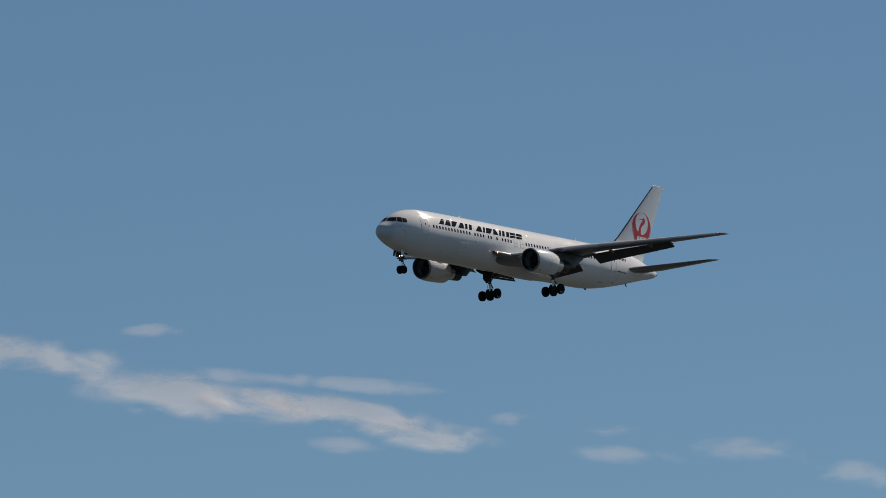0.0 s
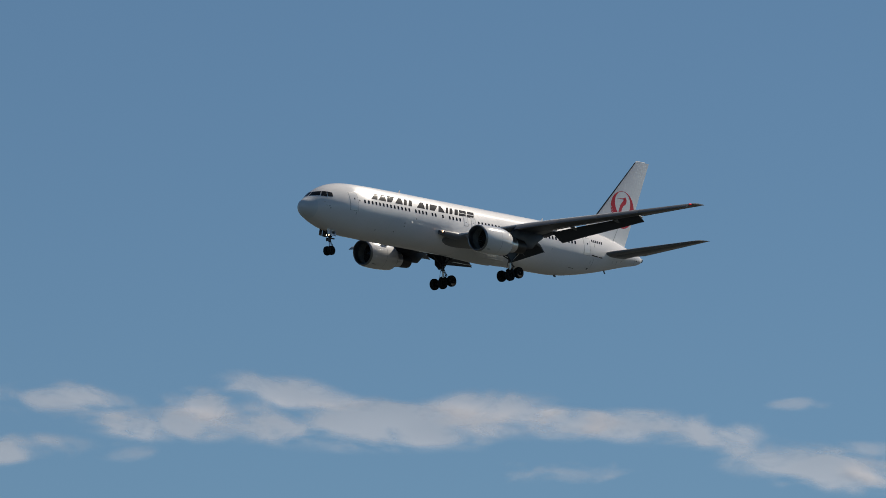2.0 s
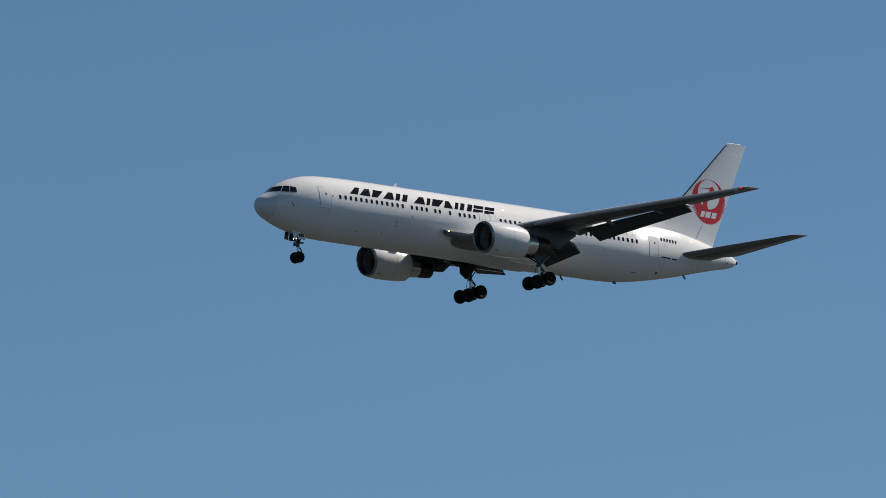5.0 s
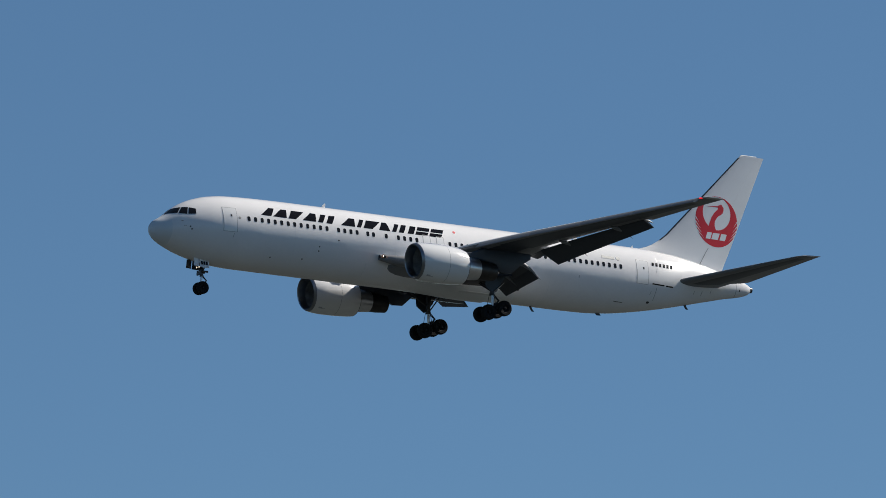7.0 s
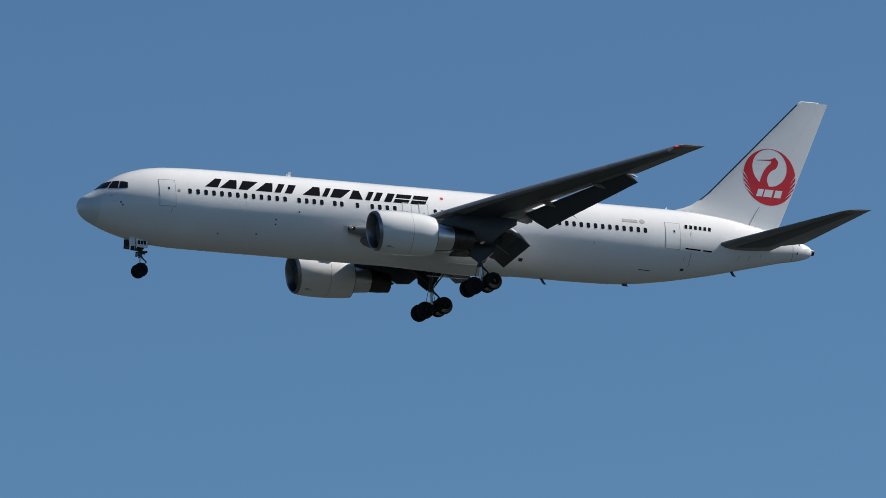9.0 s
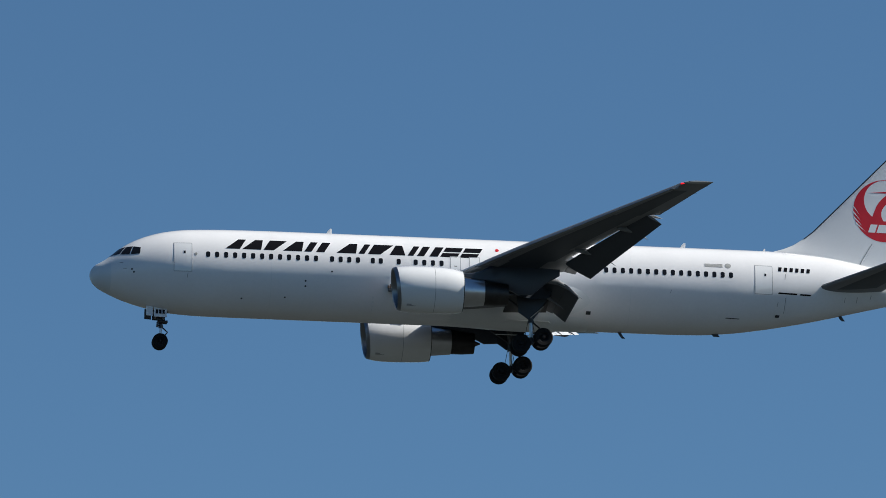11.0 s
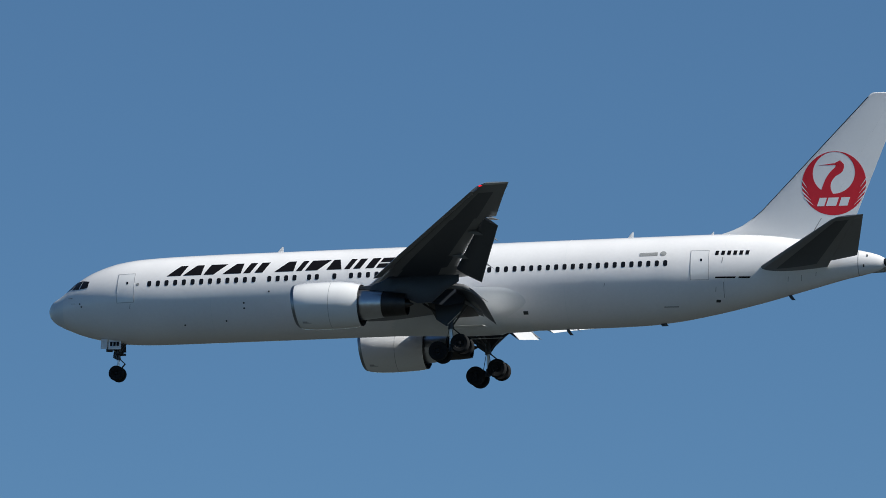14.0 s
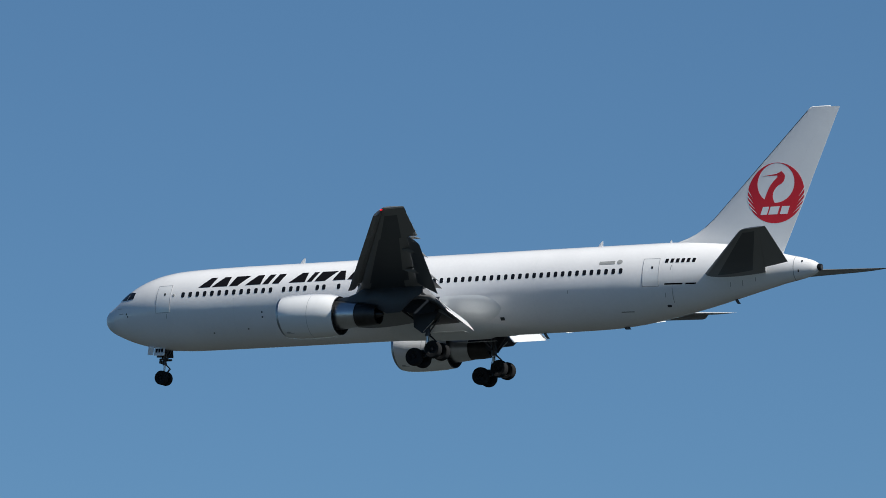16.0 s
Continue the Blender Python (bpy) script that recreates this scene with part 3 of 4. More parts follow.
        rr.append([Vector((-(18.55 + 2.2 * u), (2.55 + 0.5 * u) * side + 1.15 * r * math.cos(a), -1.12 - 0.2 * u + r * math.sin(a))) for a in (j * math.tau / 16 for j in range(16))])
    loft(bm, rr)
    part("root_fairing", bm, GREY, wing, "grey wing-root leading edge holding lamps")
    for k, yy in enumerate((2.62, 2.92)):
        bm = bmesh.new()
        lamp_unit(bm, Vector((-18.50 - 0.12 * k, (yy + 0.04) * side, -1.06)), 0.11)
        part("landing_light", bm, [DARK, LAMP], wing, "small glowing amber-white landing lamp")
    bm = bmesh.new()
    xt = lead(23.4) - 0.02
    tube(bm, (-xt + 0.06, 23.38 * side, wing_z(23.4) - 0.02), (-xt - 0.16, 23.50 * side, wing_z(23.5) - 0.02), 0.045, 0.04, 10)
    if side > 0:
        part("navigation_light", bm, NAV, wing, "glowing red wing-tip light")
    else:
        part("navigation_light", bm, METAL, wing, "clear wing-tip light")


for side in (1, -1):
    build_wing(side)


# ======== engines ========
def build_engine(side):
    cy, cz = 7.95 * side, -2.26
    n = 48

    def ring(x, r, slant=0.0, low=0.0, flat=1.0):
        out = []
        for k in range(n):
            a = k * math.tau / n
            zz = r * math.cos(a)
            zz = zz * flat if zz < 0 else zz
            out.append(Vector((-(x + slant * (-math.cos(a)) * 0.5 + slant * 0.5), cy + r * math.sin(a), cz + low + zz)))
        return out

    bm = bmesh.new()
    loft(bm, [ring(18.32, 1.36, 0.34), ring(18.62, 1.42, 0.30), ring(19.3, 1.465, 0.12), ring(20.2, 1.48), ring(21.2, 1.455), ring(21.9, 1.40, 0, -0.02), ring(22.47, 1.29, 0, -0.06)], False)
    engine = part("engine", bm, WHITE, airliner, "white turbofan cowling hung under the wing")
    bm = bmesh.new()
    loft(bm, [ring(18.32, 1.362, 0.34), ring(18.16, 1.31, 0.34), ring(18.10, 1.255, 0.34), ring(18.14, 1.19, 0.34), ring(18.36, 1.13, 0.32), ring(18.8, 1.09, 0.2)], False)
    part("inlet_lip", bm, LIP, engine, "dull metal inlet lip")
    bm = bmesh.new()
    loft(bm, [ring(22.47, 1.29, 0, -0.06), ring(22.52, 1.27, 0, -0.06), ring(22.50, 1.23, 0, -0.06), ring(21.6, 1.17)], False)
    part("fan_nozzle", bm, DARK, engine, "dark rim and inside of the fan nozzle")
    bm = bmesh.new()
    loft(bm, [ring(18.8, 1.09, 0.2), ring(19.4, 1.14), ring(20.0, 1.16)], False)
    part("inlet_duct", bm, SOOT, engine, "grey inlet duct")
    bm = bmesh.new()
    loft(bm, [ring(19.85, 1.15), ring(19.95, 0.3)], True)
    part("fan_disc", bm, DARK, engine, "dark fan face")
    bm = bmesh.new()
    for k in range(26):
        a = k * math.tau / 26
        d = 0.10
        pts = [(0.33, a), (1.12, a + 0.05), (1.12, a + 0.05 + d * 0.9), (0.33, a + d * 1.6)]
        quad = [Vector((-(19.72 + (0.14 if j > 1 else 0)), cy + r * math.sin(t), cz + r * math.cos(t))) for j, (r, t) in enumerate(pts)]
        slab(bm, quad, (-0.015, 0, 0))
    part("fan_blades", bm, STEEL, engine, "dark steel fan blades")
    bm = bmesh.new()
    loft(bm, [ring(19.2, 0.02), ring(19.32, 0.14), ring(19.55, 0.27), ring(19.85, 0.36)], True)
    part("spinner", bm, DARKGREY, engine, "dark spinner cone")
    bm = bmesh.new()
    loft(bm, [ring(21.7, 1.0, 0, -0.04), ring(22.6, 0.93, 0, -0.05), ring(23.85, 0.80, 0, -0.06), ring(23.84, 0.74, 0, -0.06)], False)
    part("core_cowl", bm, METAL, engine, "bright bare-metal exhaust cowl")
    bm = bmesh.new()
    loft(bm, [ring(23.7, 0.77, 0, -0.06), ring(24.6, 0.74, 0, -0.08), ring(25.35, 0.66, 0, -0.1), ring(25.33, 0.60, 0, -0.1), ring(24.6, 0.58, 0, -0.1)], False)
    part("exhaust_nozzle", bm, HOT, engine, "burnt dark exhaust nozzle")
    bm = bmesh.new()
    loft(bm, [ring(24.7, 0.36, 0, -0.1), ring(25.3, 0.24, 0, -0.1), ring(25.75, 0.04, 0, -0.1)], True)
    part("exhaust_plug", bm, HOT, engine, "burnt exhaust plug")
    # dark band at the cowl's rear rim and the seam between its halves
    bm = bmesh.new()
    loft(bm, [ring(20.66, 1.468), ring(20.68, 1.474), ring(20.70, 1.466)], False)
    part("cowl_seam", bm, SEAM, engine, "cowling seam")
    bm = bmesh.new()
    slab(bm, [(-18.95, cy + 0.9 * 1.0, cz - 1.08), (-19.5, cy + 0.92, cz - 1.10), (-19.5, cy + 0.80, cz - 1.2), (-18.95, cy + 0.78, cz - 1.18)], (0, 0.02, -0.02))
    part("drain_panel", bm, SEAM, engine, "dark drain panel")
    # pylon
    bm = bmesh.new()
    rr = []
    for s, zb, zt, w in ((20.4, -1.02, -0.90, 0.05), (20.9, -1.05, -0.88, 0.14), (21.6, -1.15, -0.95, 0.20), (22.5, -1.4, -1.16, 0.24), (23.1, -1.5, -1.10, 0.24), (23.7, -1.6, -0.92, 0.24), (24.2, -1.68, -0.62, 0.24), (24.8, -1.75, -0.62, 0.24), (26.0, -2.35, -0.6, 0.22), (26.9, -2.30, -0.62, 0.16), (27.7, -1.60, -0.62, 0.12), (28.6, -1.05, -0.64, 0.04)):
        rr.append([Vector((-s, cy + w * a, zb + (zt - zb) * b)) for a, b in ((0.5, 0), (1, 0.15), (1, 0.85), (0.5, 1), (-0.5, 1), (-1, 0.85), (-1, 0.15), (-0.5, 0))])
    loft(bm, rr)
    part("pylon", bm, DARKGREY, engine, "dark grey engine pylon")
    # strake on the inboard side of the cowl
    bm = bmesh.new()
    a = radians(-52) * side
    base = lambda s: Vector((-s, cy + 1.45 * math.sin(a), cz + 1.45 * math.cos(a)))
    out = Vector((0, math.sin(a), math.cos(a)))
    slab(bm, [base(19.6), base(20.9), base(20.9) + out * 0.3, base(20.2) + out * 0.26], (0, 0.02, 0))
    part("cowl_strake", bm, WHITE, engine, "small white cowling strake")


for side in (1, -1):
    build_engine(side)


# ======== tail ========
FIN = [(1.3, 42.8, 50.86), (2.5, 42.9, 51.33), (2.72, 43.3, 51.43), (2.92, 43.95, 51.52), (3.2, 44.6, 51.64), (3.6, 45.22, 51.82), (4.1, 45.84, 52.02), (11.0, 52.55, 54.80), (11.16, 52.71, 54.87), (11.22, 52.86, 54.86)]


def fin_edge(z):
    zs = [f[0] for f in FIN]
    return float(np.interp(z, zs, [f[1] for f in FIN])), float(np.interp(z, zs, [f[2] for f in FIN]))


def fin_hinge(z):
    """Station of the rudder's hinge line."""
    a, b = 45.62 + 0.969 * (min(z, 11.0) - 3.85), fin_edge(z)[1]
    return a + 0.70 * (b - a)


def fin_half(s, z):
    a, b = fin_edge(z)
    c, x = b - a, min(max((s - a) / (b - a), 0.0), 1.0)
    return c * 5 * 0.095 * (0.2969 * math.sqrt(x) - 0.126 * x - 0.3516 * x**2 + 0.2843 * x**3 - 0.1015 * x**4) + 0.006


def build_fin():
    bm = bmesh.new()
    rings = []
    for z in (1.3, 2.5, 2.72, 2.92, 3.2, 3.6, 4.1, 5.2, 6.6, 8.0, 9.4, 11.0, 11.16, 11.22):
        a, b = fin_edge(z)
        k = 0.25 if z > 11.2 else 1.0
        h = fin_hinge(z)
        xs = [a + (h - a) * (0.5 - 0.5 * math.cos(math.pi * j / 13)) for j in range(14)]
        rings.append([Vector((-x, k * fin_half(x, z), z)) for x in xs[::-1]] + [Vector((-x, -k * fin_half(x, z), z)) for x in xs[1:]])
    loft(bm, rings)
    fin = part("fin", bm, WHITE, airliner, "white swept tail fin")
    bm = bmesh.new()
    rings = []
    for z in (1.6, 2.35, 3.25, 5.2, 8.0, 11.0, 11.14):
        a, b = fin_edge(z)
        h = fin_hinge(z) + 0.004
        xs = [h + (b - h) * j / 6 for j in range(7)]
        rings.append([Vector((-x, fin_half(x, z), z)) for x in xs[::-1]] + [Vector((-x, -fin_half(x, z), z)) for x in xs])
    loft(bm, rings)
    part("rudder", bm, WHITE, fin, "white rudder")
    # dark leading-edge strip
    bm = bmesh.new()
    rr = []
    for z in (3.6, 4.1, 6, 8, 9.5, 10.95):
        a, b = fin_edge(z)
        rr.append([Vector((-(a - 0.012 + d), y * (fin_half(a + d, z) + 0.006), z)) for d, y in ((0.11, 1), (0.05, 1), (0.0, 0.5), (0.0, -0.5), (0.05, -1), (0.11, -1))])
    loft(bm, rr)
    part("leading_edge_strip", bm, STEEL, fin, "dark metal leading edge of the fin")
    for side in (1, -1):
        emblem(fin, side)
        bm = bmesh.new()
        patch(bm, lambda u, v, o: Vector((-(49.62 - 0.95 * v + 0.06 * u + 0.1 * v * v), side * (fin_half(49.6 - 0.95 * v, 3.45 - 1.5 * v) + o), 3.45 - 1.5 * v)), 2, 8, 0, 0.006)
        part("hinge_stain", bm, SOOT, fin, "grey streak at the foot of the fin")
    return fin


def emblem(fin, side):
    """The round tail emblem as plain red and white shapes."""
    cs, cz, r = 50.42, 5.60, 2.0

    def at(dx, dz, o):
        s, z = cs + dx, cz + dz
        return Vector((-s, side * (fin_half(s, z) + o), z))

    def ring_shape(a0, a1, inner, outer, off, n=44):
        bm = bmesh.new()

        def corner(u, v, o):
            a = a0 + (a1 - a0) * u
            (ix, iz), (ox, oz) = inner(a), outer(a)
            return at(ix + (ox - ix) * v, iz + (oz - iz) * v, o)

        patch(bm, corner, n, 8, 0, off)
        return bm

    circle = lambda rad, dx=0.0, dz=0.0: (lambda a: (dx + rad * math.sin(a), dz + rad * math.cos(a)))
    part("emblem_ring", ring_shape(0.0, math.tau, circle(1.315, 0.0, 0.655), circle(r), 0.004, 72), RED, fin, "red crescent-shaped ring")
    # curved red stroke rising inside the ring
    path = [(-0.50, -0.95), (-0.46, -0.30), (-0.34, 0.15), (-0.04, 0.58), (0.34, 0.90), (0.40, 1.20), (0.08, 1.20)]
    wide = [0.62, 0.27, 0.21, 0.22, 0.27, 0.23, 0.07]
    fx, fz, fw = (pchip(range(7), q) for q in ([p[0] for p in path], [p[1] for p in path], wide))
    bm = bmesh.new()

    def stroke(u, v, o):
        t = 6 * u
        dx, dz = fx(min(6, t + 0.05)) - fx(max(0, t - 0.05)), fz(min(6, t + 0.05)) - fz(max(0, t - 0.05))
        ln = math.hypot(dx, dz) or 1
        w = fw(t) * (2 * v - 1)
        return at(fx(t) - dz / ln * w, fz(t) + dx / ln * w, o)

    patch(bm, stroke, 26, 3, 0, 0.005)
    part("emblem_stroke", bm, RED, fin, "curved red stroke")
    bm = bmesh.new()
    patch(bm, lambda u, v, o: at(0.12 - 1.08 * u, 1.20 - 0.06 * u + 0.06 * (1 - u) * (2 * v - 1), o), 6, 2, 0, 0.005)
    part("emblem_tip", bm, RED, fin, "thin red line")
    # slits in the ring's flanks
    for sgn in (1, -1):
        for k in range(4):
            bm = bmesh.new()
            z0 = 0.25 - 0.36 * k

            def slit(u, v, o):
                zz = z0 - 0.58 * u
                xe = math.sqrt(max(0.01, (r * 1.01) ** 2 - z0 * z0))
                return at(sgn * (xe - 0.40 * u * (1 + 0.2 * k)), zz + 0.06 * (1 - u) * (2 * v - 1), o)

            patch(bm, slit, 5, 2, 0, 0.008)
            part("emblem_slit", bm, WHITE, fin, "thin white slit")
    for k, (x0, w) in enumerate(((-1.05, 0.52), (-0.50, 0.74), (0.30, 0.62))):
        bm = bmesh.new()
        patch(bm, lambda u, v, o: at(x0 + w * u * 0.86 + 0.17 * v, -1.42 + 0.52 * v, o), 3, 3, 0, 0.009)
        part("emblem_bar", bm, WHITE, fin, "slanted white bar")


build_fin()


def build_stabiliser(side):
    z_of = lambda y: -0.06 + 0.195 * y
    le = lambda y: 44.75 + 0.835 * y
    te = lambda y: 51.75 + 0.262 * y
    bm = bmesh.new()
    rings = []
    for y, hi, k in ((0.6, 0.72, 1), (1.8, 0.72, 1), (4, 0.72, 1), (6.5, 0.72, 1), (8.7, 0.72, 1), (8.72, 1.0, 1), (9.05, 1.0, 0.9), (9.22, 1.0, 0.6)):
        a, b = le(y) + (0.35 if y > 9.1 else 0.1 if y > 9 else 0), te(y)
        rings.append([Vector((-(a + px * (b - a)), y * side, z_of(y) + (0.07 * px + k * pz) * (b - a))) for px, pz in foil(0.10, 0, hi, 11, 0.0)])
    loft(bm, rings)
    bm.faces.ensure_lookup_table()
    for f in bm.faces:
        m = f.calc_center_median()
        y = abs(m.y)
        u = (-m.x - le(y)) / (te(y) - le(y))
        if m.z < z_of(y) + 0.07 * u * (te(y) - le(y)) and 0.12 < u < 0.6 and 2.0 < y < 8.7:
            f.material_index = 1
    stab = part("stabiliser", bm, [GREY, DARKGREY], airliner, "grey swept tailplane")
    bm = bmesh.new()
    rings = []
    for y in (1.9, 5, 8.68):
        a, b = le(y), te(y)
        h = 0.722
        rings.append([Vector((-(a + px * (b - a)), y * side, z_of(y) + (0.07 * px + pz) * (b - a))) for px, pz in foil(0.10, h, 1, 6, 0.0)])
    loft(bm, rings)
    part("elevator", bm, GREY, stab, "grey elevator")


for side in (1, -1):
    build_stabiliser(side)


# ======== landing gear ========
def tyre_mesh(r, w, rim):
    bm = bmesh.new()
    prof = [(rim, -w * 0.36), (rim + 0.05, -w * 0.46), (r * 0.86, -w * 0.5), (r * 0.95, -w * 0.42), (r * 0.99, -w * 0.26), (r, -w * 0.08), (r * 0.985, -w * 0.06), (r, -w * 0.04), (r, w * 0.04), (r * 0.985, w * 0.06), (r, w * 0.08), (r * 0.99, w * 0.26), (r * 0.95, w * 0.42), (r * 0.86, w * 0.5), (rim + 0.05, w * 0.46), (rim, w * 0.36)]
    n = 32
    loft(bm, [[Vector((q * math.cos(k * math.tau / n), y, q * math.sin(k * math.tau / n))) for k in range(n)] for q, y in prof], False)
    return finish("tyre", bm, RUBBER)


def rim_mesh(rim, w):
    bm = bmesh.new()
    n = 32
    prof = [(rim, -w * 0.38), (rim * 0.92, -w * 0.40), (rim * 0.8, -w * 0.22), (rim * 0.45, -w * 0.16), (rim * 0.36, -w * 0.42), (0.02, -w * 0.44), (0.02, w * 0.44), (rim * 0.36, w * 0.42), (rim * 0.45, w * 0.16), (rim * 0.8, w * 0.22), (rim * 0.92, w * 0.40), (rim, w * 0.38)]
    loft(bm, [[Vector((q * math.cos(k * math.tau / n), y, q * math.sin(k * math.tau / n))) for k in range(n)] for q, y in prof], False)
    for k in range(8):
        a = k * math.tau / 8
        for sg in (-1, 1):
            tube(bm, (rim * 0.6 * math.cos(a), sg * w * 0.16, rim * 0.6 * math.sin(a)), (rim * 0.6 * math.cos(a), sg * w * 0.24, rim * 0.6 * math.sin(a)), 0.028, n=6)
    return finish("rim", bm, RIM)


def finish(name, bm, mat):
    bmesh.ops.recalc_face_normals(bm, faces=bm.faces[:])
    me = bpy.data.meshes.new(name)
    bm.to_mesh(me)
    bm.free()
    me.materials.append(mat)
    me.set_sharp_from_angle(angle=radians(35))
    for p in me.polygons:
        p.use_smooth = True
    return me


MAIN_TYRE, MAIN_RIM = tyre_mesh(0.60, 0.46, 0.29), rim_mesh(0.29, 0.46)
NOSE_TYRE, NOSE_RIM = tyre_mesh(0.485, 0.34, 0.21), rim_mesh(0.21, 0.34)


def build_main_gear(side):
    y = 4.65 * side
    f, a = Vector((-26.62, y, -4.86)), Vector((-28.0, y, -4.43))
    mid = (f + a) / 2
    bm = bmesh.new()
    top = Vector((-27.15, y, -1.5))
    tube(bm, top, (-27.28, y, -3.35), 0.17, 0.17, 18)
    tube(bm, (-27.27, y, -3.3), (-27.28, y, -3.42), 0.205, 0.205, 18)
    tube(bm, (-27.28, y, -3.4), mid, 0.115, 0.115, 16, 1)
    tube(bm, mid + Vector((0, 0, 0.28)), mid - Vector((0, 0, 0.16)), 0.17, 0.15, 16)
    strut = part("main_gear", bm, [STEEL, METAL], airliner, "steel main landing-gear strut, lowered")
    bm = bmesh.new()
    tube(bm, f, a, 0.115, 0.115, 14)
    for p in (f, a):
        tube(bm, p - Vector((0, 0.62, 0)), p + Vector((0, 0.62, 0)), 0.085, 0.085, 12)
    part("bogie_beam", bm, STEEL, strut, "tilted steel bogie beam with axles")
    for p in (f, a):
        for dy in (-0.57, 0.57):
            m = Matrix.Translation(p + Vector((0, dy, 0)))
            placed("tyre", MAIN_TYRE, m, strut, "black rubber tyre")
            placed("rim", MAIN_RIM, m, strut, "dark grey wheel rim")
    bm = bmesh.new()
    tube(bm, (-27.2, y, -2.75), (-27.1, 2.2 * side, -1.9), 0.085, 0.085, 10)
    tube(bm, (-27.2, y, -3.1), (-26.9, (4.65 - 1.25) * side, -2.35), 0.06, 0.06, 10)
    part("side_brace", bm, STEEL, strut, "steel side brace")
    bm = bmesh.new()
    tube(bm, (-27.25, y, -2.95), (-25.2, y * 1.02, -1.55), 0.07, 0.07, 10)
    tube(bm, (-27.3, y, -3.3), (-28.5, y, -1.7), 0.05, 0.05, 10)
    part("drag_brace", bm, STEEL, strut, "steel drag brace")
    bm = bmesh.new()
    for p, q in (((-27.42, y, -3.4), (-27.85, y, -3.75)), ((-27.85, y, -3.75), (-27.46, y, -4.3))):
        for dy in (-0.1, 0.1):
            tube(bm, Vector(p) + Vector((0, dy, 0)), Vector(q) + Vector((0, dy * 0.4, 0)), 0.04, 0.035, 8)
    part("torque_link", bm, STEEL, strut, "scissor torque link")
    bm = bmesh.new()
    tube(bm, (-27.32, y + 0.14, -3.2), (-27.5, y + 0.16, -4.15), 0.022, 0.022, 6)
    tube(bm, (-27.5, y + 0.16, -4.15), (-28.0, y + 0.3, -4.3), 0.022, 0.022, 6)
    tube(bm, (-27.14, y - 0.15, -3.2), (-26.9, y - 0.2, -4.5), 0.02, 0.02, 6)
    part("brake_hose", bm, DARK, strut, "black brake hoses")
    # door leaf fixed to the strut, and the leaf under the wing
    bm = bmesh.new()
    yo = y + 0.36 * side
    slab(bm, [(-26.30, yo, -1.45), (-28.25, yo, -1.42), (-28.22, yo, -1.95), (-27.42, yo, -3.18), (-27.08, yo, -3.3), (-26.42, yo, -2.85)], (0, 0.05 * side, 0), 0, 0.015)
    part("gear_door", bm, DARKGREY, strut, "grey gear door on the strut")
    bm = bmesh.new()
    yo = 5.55 * side
    slab(bm, [(-25.9, yo, -1.0), (-28.6, yo, -1.0), (-28.3, yo + 0.2 * side, -2.0), (-27.2, yo + 0.25 * side, -2.15), (-26.0, yo + 0.2 * side, -1.9)], (0, 0.05 * side, 0), 0, 0.012)
    part("wing_door", bm, DARKGREY, strut, "grey hinged door under the wing")
    bm = bmesh.new()
    slab(bm, [(-25.9, 2.0 * side, -2.86), (-28.9, 2.0 * side, -2.86), (-28.7, 2.4 * side, -2.80), (-26.1, 2.4 * side, -2.80)], (0, 0, -0.03), 0, 0.008)
    part("body_door", bm, FAIRING, strut, "closed door under the belly")
    # rod added to draw a bright sunlit edge beside the gear door
    bm = bmesh.new()
    tube(bm, (-27.18, y + 0.47 * side, -3.2), (-28.0, y + 0.52 * side, -2.45), 0.035, 0.03, 8)
    part("lit_edge_rod", bm, METAL, strut, "bright metal rod added for a sunlit edge")
    # dark plate behind the strut; its colour stands for the open bay's shade
    bm = bmesh.new()
    slab(bm, [(-25.8, 2.6 * side, -2.3), (-28.5, 2.6 * side, -2.2), (-28.4, 5.5 * side, -1.5), (-25.9, 5.5 * side, -1.6)], (0, 0, -0.10))
    part("gear_bay", bm, DARK, strut, "dark plate painted as the wheel bay's shade")


for side in (1, -1):
    build_main_gear(side)


